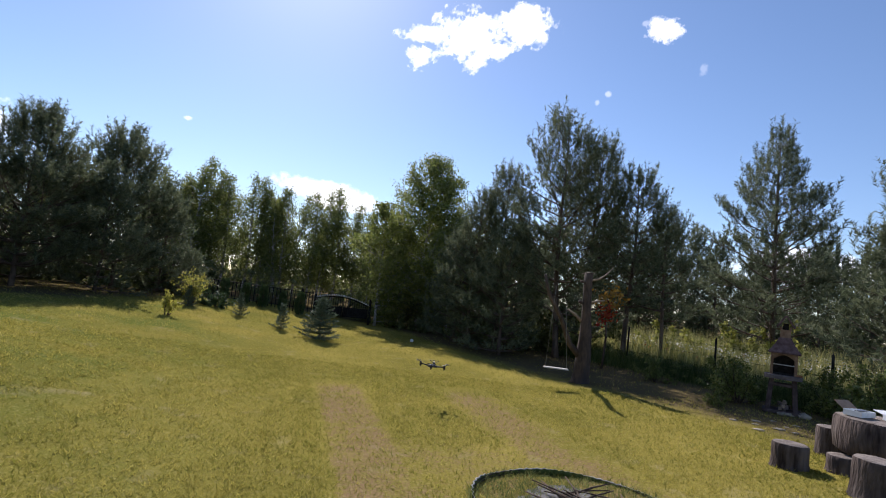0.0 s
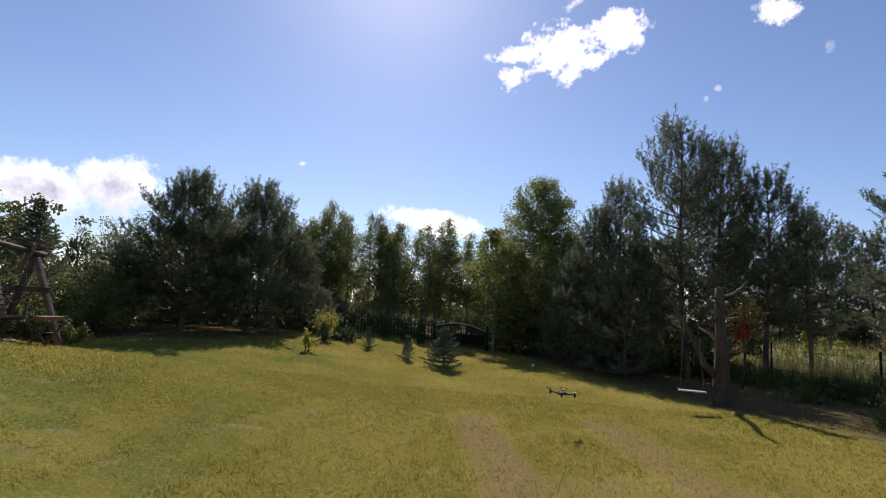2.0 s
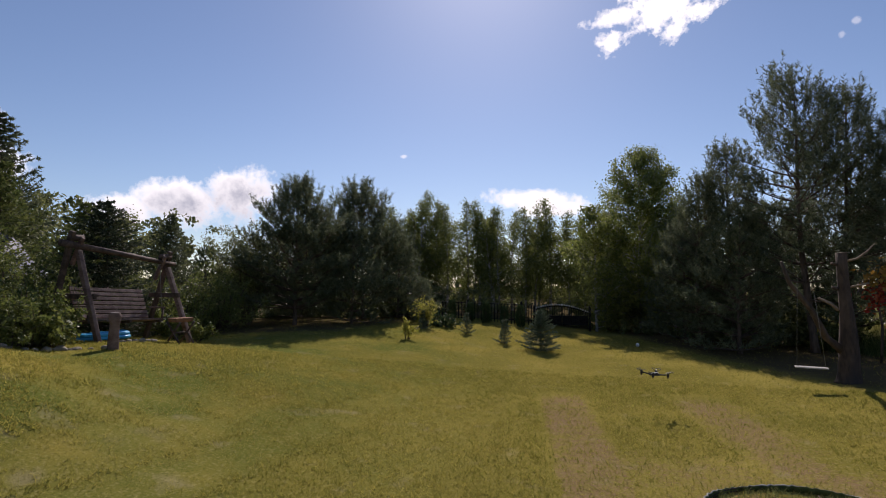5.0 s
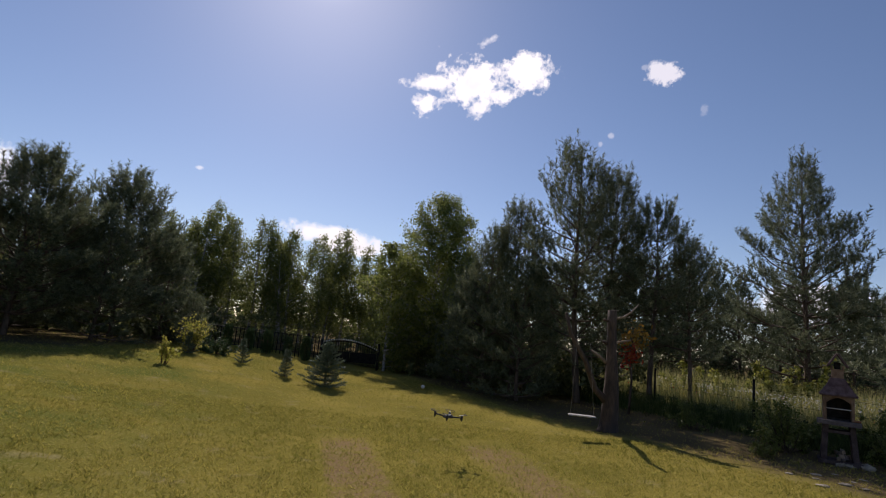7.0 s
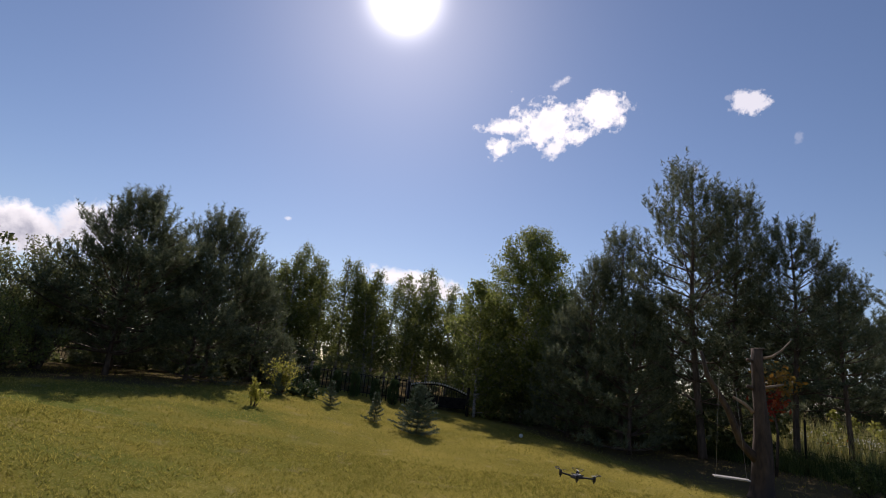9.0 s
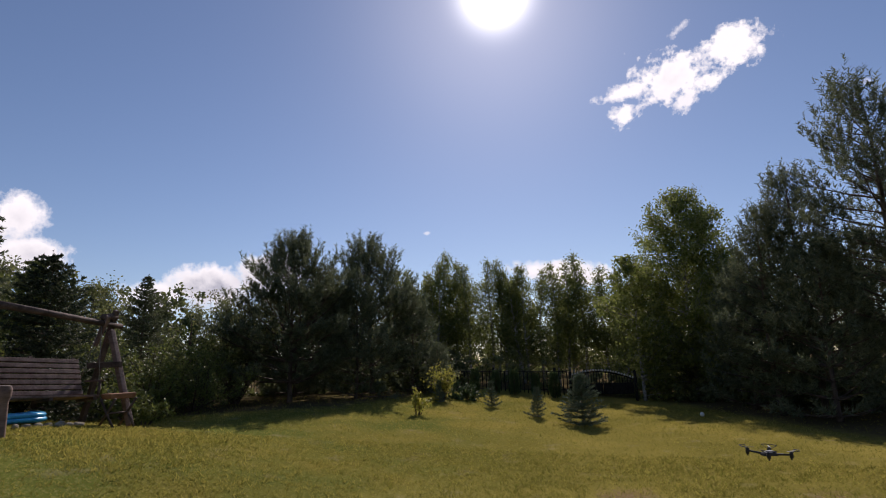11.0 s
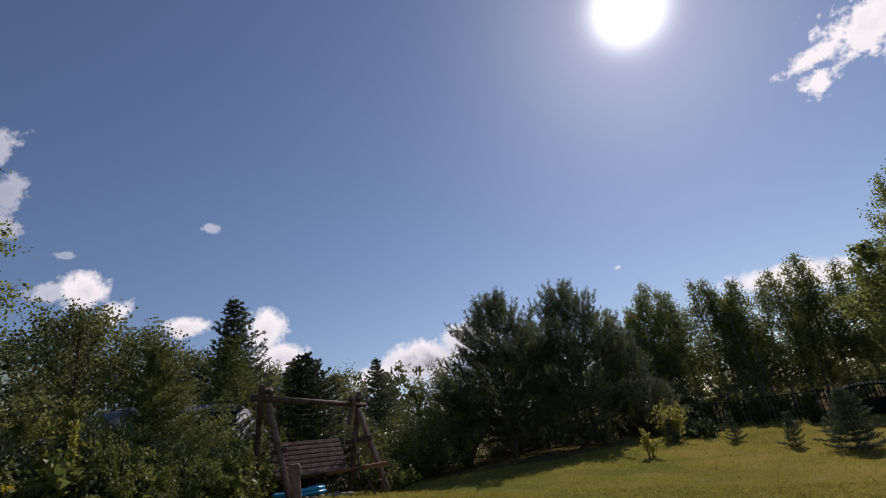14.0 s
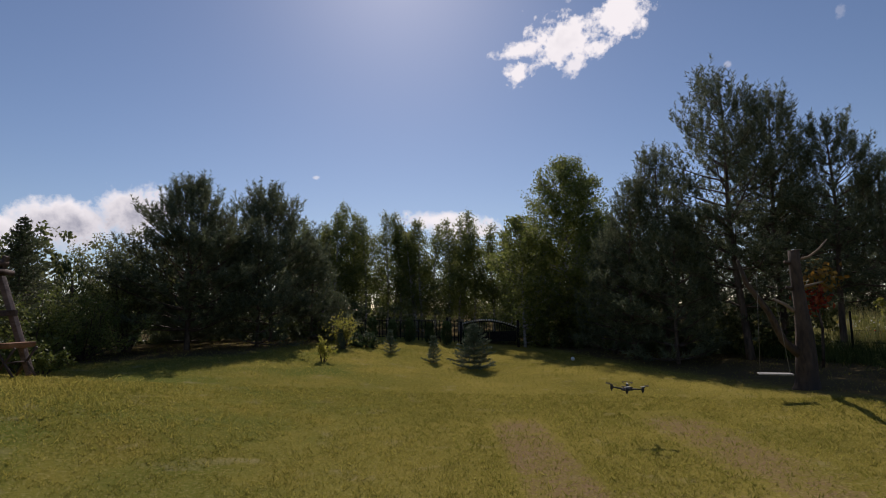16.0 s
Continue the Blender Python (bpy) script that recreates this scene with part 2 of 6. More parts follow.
M["tan_concrete"] = mat("sandy_cast_stone", (0.150, 0.092, 0.058), (0.260, 0.172, 0.115), 12, 0.95, 0.4, 70, spec=0.1)
M["hood"] = mat("brown_violet_cast_stone", (0.085, 0.052, 0.052), (0.160, 0.108, 0.104), 12, 0.9, 0.4, 70, spec=0.12)
M["dark_cast"] = mat("dark_cast_stone", (0.050, 0.036, 0.034), (0.105, 0.080, 0.076), 10, 0.95, 0.4, 60, spec=0.06)
M["soot"] = mat("sooty_fireclay", (0.012, 0.011, 0.010), (0.035, 0.03, 0.028), 10, 0.95, 0.4, 50)
M["stone"] = mat("pale_field_stone", (0.17, 0.145, 0.105), (0.36, 0.315, 0.24), 9, 0.95, 0.5, 60, spec=0.08)
M["cardboard"] = mat("brown_cardboard", (0.30, 0.18, 0.11), (0.40, 0.26, 0.17), 9, 0.9, 0.1, 60)
M["white_card"] = mat("white_card", (0.72, 0.72, 0.71), (0.82, 0.82, 0.81), 9, 0.7, 0.05, 60)
M["black_plastic"] = mat("black_plastic", (0.010, 0.010, 0.011), (0.028, 0.028, 0.030), 12, 0.65, 0.05, 80, spec=0.5)
M["silver_plastic"] = mat("silver_grey_plastic", (0.45, 0.45, 0.46), (0.60, 0.60, 0.61), 12, 0.35, 0.05, 80, spec=0.5)
M["blue_plastic"] = mat("sky_blue_vinyl", (0.02, 0.27, 0.50), (0.05, 0.42, 0.66), 6, 0.35, 0.1, 30, spec=0.5)
M["rope"] = mat("pale_rope", (0.16, 0.145, 0.12), (0.28, 0.26, 0.22), 30, 0.95, 0.2, 120, spec=0.05)
M["seat_board"] = mat("pale_grey_board", (0.32, 0.30, 0.27), (0.48, 0.45, 0.41), 9, 0.85, 0.2, 50, spec=0.1)
M["twig"] = mat("dry_twigs", (0.05, 0.036, 0.028), (0.14, 0.105, 0.08), 9, 0.95, 0.3, 50, spec=0.05)
M["ash"] = mat("ash_and_charcoal", (0.05, 0.048, 0.045), (0.20, 0.19, 0.18), 7, 0.95, 0.5, 40)
M["roof_green"] = mat("pale_green_sheet_roof", (0.12, 0.165, 0.14), (0.19, 0.235, 0.20), 3, 0.8, 0.1, 20, spec=0.1)
M["house_wall"] = mat("dark_timber_wall", (0.07, 0.05, 0.04), (0.15, 0.11, 0.09), 3, 0.85, 0.3, 25)
M["van_paint"] = mat("silver_blue_car_paint", (0.13, 0.135, 0.18), (0.18, 0.185, 0.235), 2, 0.6, 0.0, 20, spec=0.15)
M["tyre"] = mat("black_rubber", (0.015, 0.015, 0.015), (0.03, 0.03, 0.03), 8, 0.8, 0.2, 40)
M["grass_blade"] = mat("lawn_grass", (0.190, 0.188, 0.034), (0.410, 0.348, 0.085), 0.55, 0.9, spec=0.03, fine=14, translucent=0.55, islands=0.6)
M["meadow"] = mat("meadow_grass", (0.270, 0.280, 0.085), (0.520, 0.460, 0.190), 0.6, 0.6, fine=4, translucent=0.4, islands=0.6)
M["meadow_green"] = mat("green_grass", (0.110, 0.135, 0.038), (0.270, 0.275, 0.095), 0.8, 0.8, spec=0.05, fine=9, translucent=0.4, islands=0.7)
M["white_flower"] = mat("white_petals", (0.70, 0.69, 0.66), (0.82, 0.81, 0.78), 6, 0.6, translucent=0.3)
M["yellow_flower"] = mat("yellow_petals", (0.55, 0.40, 0.02), (0.75, 0.58, 0.04), 6, 0.6, translucent=0.3)
M["red_flower"] = mat("red_petals", (0.50, 0.04, 0.02), (0.65, 0.09, 0.03), 6, 0.6, translucent=0.3)
M["terracotta"] = mat("worn_terracotta", (0.17, 0.075, 0.038), (0.29, 0.145, 0.075), 8, 0.85, 0.3, 40)

glass = bpy.data.materials.new("dark_window_glass")
glass.use_nodes = True
_g = glass.node_tree.nodes["Principled BSDF"]
_g.inputs["Base Color"].default_value = (0.02, 0.025, 0.028, 1)
_g.inputs["Roughness"].default_value = 0.06
M["glass"] = glass

# ---------------------------------------------------------------- helpers for shapes


def smooth01(v):
    v = np.clip(v, 0, 1)
    return v * v * (3 - 2 * v)


def ground_z(x, y):
    """The lawn's height: level ahead, rising to the bed on one side and a little towards the barbecue."""
    x, y = np.asarray(x, float), np.asarray(y, float)
    z = 0.60 * smooth01((-x - 2) / 8) + 0.30 * smooth01((x - 1) / 5)
    z = z + 0.35 * smooth01((-x - 3.5) / 4) * smooth01((9.5 - y) / 4)
    return z + 0.6 * smooth01((-x - 3.5) / 3.5) * smooth01((5.2 - y) / 3.2)


def gz(x, y):
    return float(ground_z(x, y))


class Soup:
    """Triangles gathered as arrays."""

    def __init__(self):
        self.v, self.f, self.n = [], [], 0

    def add(self, v, f):
        self.v.append(np.asarray(v, float).reshape(-1, 3))
        self.f.append(np.asarray(f, int).reshape(-1, 3) + self.n)
        self.n += len(self.v[-1])
        return self

    def mesh(self, name):
        v, f = np.concatenate(self.v), np.concatenate(self.f)
        me = bpy.data.meshes.new(name)
        me.vertices.add(len(v))
        me.vertices.foreach_set("co", v.ravel())
        me.loops.add(3 * len(f))
        me.loops.foreach_set("vertex_index", f.ravel())
        me.polygons.add(len(f))
        me.polygons.foreach_set("loop_start", np.arange(0, 3 * len(f), 3))
        me.update(calc_edges=True)
        return me


def unit(a):
    return a / np.maximum(np.linalg.norm(a, axis=-1, keepdims=True), 1e-9)


def tube(soup, pts, radii, sides=6, cap=True):
    pts, radii = np.asarray(pts, float), np.asarray(radii, float)
    n = len(pts)
    d = unit(np.gradient(pts, axis=0))
    ref = np.where(np.abs(d[:, 2:3]) < 0.9, [[0, 0, 1.0]], [[1.0, 0, 0]])
    a = unit(np.cross(d, ref))
    b = np.cross(d, a)
    t = np.linspace(0, 2 * np.pi, sides, endpoint=False)
    ring = pts[:, None] + radii[:, None, None] * (np.cos(t)[None, :, None] * a[:, None] + np.sin(t)[None, :, None] * b[:, None])
    i, j = np.meshgrid(np.arange(n - 1), np.arange(sides), indexing="ij")
    p, q = i * sides + j, i * sides + (j + 1) % sides
    f = np.concatenate([np.stack([p, q, q + sides], -1).reshape(-1, 3), np.stack([p, q + sides, p + sides], -1).reshape(-1, 3)])
    v = ring.reshape(-1, 3)
    if cap:
        v = np.concatenate([v, pts[:1], pts[-1:]])
        j = np.arange(sides)
        f = np.concatenate([f, np.stack([(j + 1) % sides, j, np.full(sides, n * sides)], -1),
                            np.stack([(n - 1) * sides + j, (n - 1) * sides + (j + 1) % sides, np.full(sides, n * sides + 1)], -1)])
    soup.add(v, f)


def needles(soup, rng, base, way, length, count, nlen, width, spread=0.75, start=0.0):
    """Thin needles round shoots: base, way (n,3), length (n)."""
    n = len(base)
    if n == 0:
        return
    t = rng.uniform(start, 1.0, (n, count))
    ref = rng.normal(size=(n, count, 3))
    w = way[:, None] + 0 * ref
    side = unit(np.cross(w, ref))
    out = unit(w * np.cos(spread) + side * np.sin(spread) * rng.uniform(0.6, 1.2, (n, count, 1)))
    p = base[:, None] + way[:, None] * (t * length[:, None])[..., None]
    tip = p + out * (nlen * rng.uniform(0.7, 1.2, (n, count)))[..., None]
    s = unit(np.cross(out, rng.normal(size=(n, count, 3)))) * (width / 2)
    v = np.stack([p - s, p + s, tip], 2).reshape(-1, 3)
    soup.add(v, np.arange(len(v)).reshape(-1, 3))


def leaves(soup, rng, p, size, droop=0.0, longer=1.5):
    """Small four-cornered leaves at p, of random turn."""
    n = len(p)
    a = unit(rng.normal(size=(n, 3)) + [0, 0, -droop])
    b = unit(np.cross(a, rng.normal(size=(n, 3))))
    s = (size * rng.uniform(0.6, 1.3, n))[:, None]
    fold = np.cross(a, b) * s * 0.18
    v = np.stack([p, p + a * s * longer * 0.5 + b * s * 0.5 + fold, p + a * s * longer, p + a * s * longer * 0.5 - b * s * 0.5 + fold], 1).reshape(-1, 3)
    k = 4 * np.arange(n)[:, None]
    soup.add(v, np.concatenate([k + [0, 1, 2], k + [0, 2, 3]]))


def link(name, mesh, material, parent=None, label="", smooth=False):
    if material is not None and not mesh.materials:
        mesh.materials.append(material)
    if smooth:
        mesh.polygons.foreach_set("use_smooth", [True] * len(mesh.polygons))
    ob = new(name, mesh)
    if parent is not None:
        ob.parent = parent
    return tagged(ob, label)


def thing(name, label, category, m=None, group="", kind=""):
    ob = new(name)
    ob.empty_display_size = 0.2
    if m is not None:
        ob.matrix_world = m
    return tagged(ob, label, category, group, kind)


def part(name, bm, material, parent=None, label="", smooth=False):
    me = bpy.data.meshes.new(name)
    bmesh.ops.recalc_face_normals(bm, faces=bm.faces)
    bm.to_mesh(me)
    bm.free()
    return link(name, me, material, parent, label, smooth)


def bm_box(bm, size, at=(0, 0, 0), turn=(0, 0, 0), bevel=0.0, taper=1.0, jitter=0.0, rng=None):
    sx, sy, sz = size
    m = pose(*at, *turn)
    r = bmesh.ops.create_cube(bm, size=1.0)
    vs = r["verts"]
    for v in vs:
        k = taper if v.co.z > 0 else 1.0
        v.co = Vector((v.co.x * sx * k, v.co.y * sy * k, v.co.z * sz))
        if jitter:
            v.co += Vector([(rng or random).uniform(-jitter, jitter) for _ in range(3)])
    if bevel:
        es = list({e for v in vs for e in v.link_edges})
        out = bmesh.ops.bevel(bm, geom=es, offset=bevel, segments=2, affect="EDGES", profile=0.6)
        vs = list({v for f in out["faces"] for v in f.verts} | {v for v in vs if v.is_valid})
    for v in vs:
        v.co = m @ v.co
    return vs


def box(name, size, material, parent, at=(0, 0, 0), turn=(0, 0, 0), bevel=0.008, taper=1.0, label="", jitter=0.0):
    bm = bmesh.new()
    bm_box(bm, size, at, turn, bevel, taper, jitter)
    return part(name, bm, material, parent, label)


def rod(name, pts, r, material, parent, sides=8, label="", radii=None):
    s = Soup()
    tube(s, pts, radii if radii is not None else [r] * len(pts), sides)
    return link(name, s.mesh(name), material, parent, label, smooth=sides > 6)


def lathe(name, profile, material, parent, at=(0, 0, 0), sides=28, label="", wobble=0.0, seed=0, smooth=True):
    """A turned shape: profile of (radius, height), with an uneven outline."""
    rng = np.random.default_rng(seed)
    s = Soup()
    prof = np.array(profile, float)
    t = np.linspace(0, 2 * np.pi, sides, endpoint=False)
    lump = 1 + wobble * (np.sin(2 * t + rng.uniform(0, 6)) + 0.7 * np.sin(3 * t + rng.uniform(0, 6)) + 0.6 * np.sin(7 * t + rng.uniform(0, 6)) + 0.5 * rng.normal(size=sides))
    v = np.stack([prof[:, :1] * np.cos(t) * lump, prof[:, :1] * np.sin(t) * lump, prof[:, 1:] + 0 * t], -1).reshape(-1, 3)
    n = len(prof)
    i, j = np.meshgrid(np.arange(n - 1), np.arange(sides), indexing="ij")
    p, q = i * sides + j, i * sides + (j + 1) % sides
    f = np.concatenate([np.stack([p, q, q + sides], -1).reshape(-1, 3), np.stack([p, q + sides, p + sides], -1).reshape(-1, 3)])
    s.add(v + np.array(at), f)
    return link(name, s.mesh(name), material, parent, label, smooth)


# ---------------------------------------------------------------- plants


def bent(rng, p0, way, length, n, curl, wander=0.08):
    """A limb: points from p0 along way, curling upwards (curl > 0) or down."""
    pts, d, p = [np.array(p0, float)], unit(np.array(way, float)), np.array(p0, float)
    for k in range(n):
        d = unit(d + np.array([0, 0, curl / n]) + rng.normal(size=3) * wander)
        p = p + d * length / n
        pts.append(p)
    return np.array(pts)


def pine_meshes(seed, h, base, R, whorl=0.34, per=5, shoots=4, count=27, nlen=0.125, width=0.022, lean=0.0, top=0.8, double=False):
    """A Scots pine: tapered trunk, limbs in whorls, upturned shoots with long needles."""
    rng = np.random.default_rng(seed)
    wood, crown = Soup(), Soup()
    zs = np.linspace(0, h, 14)
    axis = np.stack([lean * zs + 0.06 * np.sin(zs * 0.9 + seed), 0.06 * np.sin(zs * 0.7 + 2 * seed), zs], 1)
    tube(wood, axis, 0.012 * h * (1 - zs / h) ** 0.8 + 0.012 + 0.02 * np.exp(-zs * 6), 8)
    sb, sw, sl = [], [], []
    z = base
    while z < h - 0.12:
        u = (z - base) / (h - base)
        reach = R * (1 - u) ** top * (0.62 + 0.38 * min(1, u * 4))
        root = np.array([np.interp(z, zs, axis[:, k]) for k in range(3)])
        turn = rng.uniform(0, 6.28)
        for k in range(per if u < 0.85 else 4):
            a = turn + 6.283 * k / per + rng.normal() * 0.25
            length = max(0.25, reach * rng.uniform(0.55, 1.12))
            rise = 0.06 + 0.70 * u ** 1.1 + rng.normal() * 0.08
            pts = bent(rng, root, (math.cos(a), math.sin(a), rise), length, 6, 0.36 - 0.1 * u, 0.07)
            tube(wood, pts, np.linspace(0.008 + 0.011 * length, 0.004, 7), 4, cap=False)
            step = 0.30
            m = max(2, int(length * 0.72 / step))
            for t in np.linspace(0.42 + 0.10 * rng.random(), 1.0, m + 1):
                s = t * 6
                i = min(5, int(s))
                p = pts[i] + (pts[i + 1] - pts[i]) * (s - i)
                d = unit(pts[i + 1] - pts[i])
                sub = length * 0.42 * (1.05 - t) + 0.16
                for side in (-1, 1):
                    lat = unit(np.cross(d, [0, 0, 1.0])) * side
                    w = unit(d * 0.75 + lat * rng.uniform(0.5, 1.0) + np.array([0, 0, rng.uniform(0.0, 0.45)]))
                    q = p + w * sub
                    if sub > 0.34:
                        tube(wood, [p, q], [0.006, 0.003], 3, cap=False)
                    ns = max(1, int(round(shoots * sub / 0.5)))
                    for e in range(ns):
                        f = (e + 1) / ns
                        up = unit(w * 0.6 + np.array([0, 0, 0.30 + 2.6 * u * u]) + rng.normal(size=3) * 0.26)
                        sb.append(p + w * sub * f)
                        sw.append(up)
                        sl.append(rng.uniform(0.14, 0.36) * (1 + 1.3 * u * u))
        z += whorl * rng.uniform(0.8, 1.15) * (1.0 - 0.25 * u)
    for k in range(9):
        sb.append(axis[-1] + [0, 0, 0.08 - 0.05 * k])
        sw.append(unit(np.array([rng.normal() * 0.25, rng.normal() * 0.25, 1.0])))
        sl.append(0.50)
    needles(crown, rng, np.array(sb), np.array(sw), np.array(sl), count, nlen, width, 0.92)
    return wood.mesh("trunk"), crown.mesh("crown")


def spruce_meshes(seed, h, R, base=0.05, whorl=0.16, per=8, count=30, nlen=0.035, width=0.012, droop=0.1, step=0.075, ragged=(0.6, 1.2)):
    rng = np.random.default_rng(seed)
    wood, crown = Soup(), Soup()
    zs = np.linspace(0, h, 8)
    axis = np.stack([0.01 * h * np.sin(zs + seed), 0.01 * h * np.cos(zs * 1.3), zs], 1)
    tube(wood, axis, 0.014 * h * (1 - zs / h) + 0.004, 7)
    sb, sw, sl = [], [], []
    z = base
    while z < h * 0.97:
        u = z / h
        reach = R * (1 - u) ** 0.85
        turn = rng.uniform(0, 6.28)
        for k in range(per):
            a = turn + 6.283 * k / per + rng.normal() * 0.2
            length = max(0.08, reach * rng.uniform(*ragged))
            pts = bent(rng, (axis[0, 0], axis[0, 1], z), (math.cos(a), math.sin(a), 0.30 - 0.35 * (1 - u) - droop), length, 4, 0.35, 0.05)
            tube(wood, pts, np.linspace(0.004 + 0.008 * length, 0.002, 5), 3, cap=False)
            for t in np.arange(0.15, 1.0, max(0.06, step / length)):
                s = t * 4
                i = min(3, int(s))
                p = pts[i] + (pts[i + 1] - pts[i]) * (s - i)
                d = unit(pts[i + 1] - pts[i])
                for side in (-1, 1):
                    lat = unit(np.cross(d, [0, 0, 1.0])) * side
                    sb.append(p)
                    sw.append(unit(d * 0.8 + lat * 0.8 + rng.normal(size=3) * 0.15))
                    sl.append((0.32 * length * (1.1 - t) + 0.05) * rng.uniform(0.7, 1.2))
            sb.append(pts[-2])
            sw.append(unit(pts[-1] - pts[-2]))
            sl.append(np.linalg.norm(pts[-1] - pts[-2]) * 1.2)
        z += whorl * rng.uniform(0.8, 1.2) * (1 - 0.4 * u)
    sb.append(np.array([axis[-1, 0], axis[-1, 1], h * 0.86]))
    sw.append(np.array([0, 0, 1.0]))
    sl.append(h * 0.14)
    sb, sw, sl = np.array(sb), np.array(sw), np.array(sl)
    needles(crown, rng, sb, sw, sl, count, nlen, width, 0.9)
    return wood.mesh("trunk"), crown.mesh("crown")


def birch_meshes(seed, h, R, base=0.25, limbs=26, twigs=9, per=26, leaf=0.055, hang=0.5, fat=1.0, split=1, narrow=0.6, rise=0.55, airy=0.05, spire=False, ovoid=False, wooded=True):
    """A birch: slim pale stem, rising limbs and hanging twigs of small leaves."""
    rng = np.random.default_rng(seed)
    wood, crown = Soup(), Soup()
    spots = []
    for stem in range(split):
        off = rng.normal(size=2) * 0.12 * (stem > 0)
        lean = rng.normal(size=2) * 0.03 + off * 0.5
        hh = h * (1 - 0.12 * stem)
        zs = np.linspace(0, hh, 12)
        axis = np.stack([off[0] + lean[0] * zs + 0.08 * np.sin(zs * 0.8 + seed), off[1] + lean[1] * zs + 0.08 * np.sin(zs + 2 * seed), zs], 1)
        tube(wood, axis, fat * (0.011 * hh * (1 - zs / hh) ** 0.9 + 0.008), 7)
        for k in range(limbs):
            u = (k + rng.random()) / limbs
            z = hh * (base + (0.97 - base) * u)
            root = np.array([np.interp(z, zs, axis[:, c]) for c in range(3)])
            a = rng.uniform(0, 6.28)
            length = R * (math.sin(math.pi * (0.12 + 0.86 * u ** narrow)) ** 0.8) * rng.uniform(0.6, 1.1)
            if ovoid:
                if rng.random() < 0.5 * (u - 0.45):
                    continue
                length = R * (1 - u) ** 0.4 * min(1.0, 0.6 + 2.0 * u) * rng.uniform(0.55, 1.1) + 0.1
            if spire:
                length = R * (1 - u) ** 0.8 * min(1.0, 0.55 + 2.0 * u) * rng.uniform(0.6, 1.15) + 0.06
            pts = bent(rng, root, (math.cos(a), math.sin(a), rise + 0.9 * u), length * 1.15, 6, -0.25, 0.12)
            tube(wood, pts, np.linspace(0.006 + 0.009 * length, 0.003, 7), 4, cap=False)
            for t in range(max(2, int(twigs * min(1.0, 0.15 + 1.1 * length / R)))):
                s = rng.uniform(0.3, 1.0) * 6
                i = min(5, int(s))
                p = pts[i] + (pts[i + 1] - pts[i]) * (s - i)
                w = unit(rng.normal(size=3) + (pts[i + 1] - pts[i]) * 2 / max(length, 0.3))
                tw = bent(rng, p, w, rng.uniform(0.35, 0.75) * (0.5 + 0.25 * min(R, 2.5)) * (0.30 + 0.70 * min(1.0, length / R)), 4, -2.2 * hang, 0.12)
                if wooded:
                    tube(wood, tw[::2], [0.004, 0.003, 0.002], 3, cap=False)
                for e in range(per):
                    s2 = rng.uniform(0.1, 1.0) * 4
                    i2 = min(3, int(s2))
                    spots.append(tw[i2] + (tw[i2 + 1] - tw[i2]) * (s2 - i2) + rng.normal(size=3) * airy * (1.0 - 0.35 * u))
    leaves(crown, rng, np.array(spots), leaf, 0.6)
    return wood.mesh("trunk"), crown.mesh("crown")


def shrub_meshes(seed, w, h, stems=16, per=90, leaf=0.06, upright=0.8, base=0.0, twigs=7, reach=0.22, loose=0.05):
    """A shrub: many bent stems from one foot, leaves along the outer half of each."""
    rng = np.random.default_rng(seed)
    wood, crown = Soup(), Soup()
    spots = []
    for k in range(stems):
        a, o = rng.uniform(0, 6.28), rng.uniform(0.05, 1.0)
        length = h * rng.uniform(0.65, 1.08) / max(0.6, upright)
        pts = bent(rng, (0.06 * math.cos(a), 0.06 * math.sin(a), 0), (o * math.cos(a) * w / h, o * math.sin(a) * w / h, upright), length, 6, 0.1, 0.14)
        tube(wood, pts, np.linspace(0.006 + 0.008 * h, 0.003, 7), 4, cap=False)
        for t in range(twigs):
            s = rng.uniform(0.3 + base, 1.0) * 6
            i = min(5, int(s))
            p = pts[i] + (pts[i + 1] - pts[i]) * (s - i)
            tw = bent(rng, p, rng.normal(size=3) + [0, 0, 0.5], reach * h * rng.uniform(0.5, 1.2), 3, -0.1, 0.2)
            tube(wood, tw, [0.004, 0.003, 0.002, 0.002], 3, cap=False)
            q = rng.uniform(0, 3, max(2, per // twigs))
            i2 = np.minimum(2, q.astype(int))
            spots.append(tw[i2] + (tw[i2 + 1] - tw[i2]) * (q - i2)[:, None] + rng.normal(size=(len(q), 3)) * loose * h)
    sp = np.concatenate(spots)
    sp[:, 2] = np.maximum(sp[:, 2], 0.03)
    leaves(crown, rng, sp, leaf, 0.2)
    return wood.mesh("stems"), crown.mesh("foliage")


def thuja_meshes(seed, h, R, sprays=420):
    rng = np.random.default_rng(seed)
    wood, crown = Soup(), Soup()
    tube(wood, [(0, 0, 0), (0, 0, h * 0.6), (0.01, 0, h * 0.92)], [0.03 * h, 0.02 * h, 0.005], 6)
    z = h * rng.uniform(0.02, 0.93, sprays)
    a = rng.uniform(0, 6.28, sprays)
    rad = R * np.sqrt(np.clip(1 - (z / h) ** 2.2, 0.02, 1)) * rng.uniform(0.55, 1.0, sprays) * (0.75 + 0.25 * np.minimum(1, z / (0.25 * h)))
    p = np.stack([rad * np.cos(a), rad * np.sin(a), z], 1)
    w = unit(np.stack([0.45 * np.cos(a), 0.45 * np.sin(a), np.ones(sprays)], 1) + rng.normal(size=(sprays, 3)) * 0.15)
    needles(crown, rng, p, w, rng.uniform(0.10, 0.2, sprays) * (0.6 + 0.3 * h), 13, 0.07, 0.024, 0.45)
    return wood.mesh("trunk"), crown.mesh("foliage")


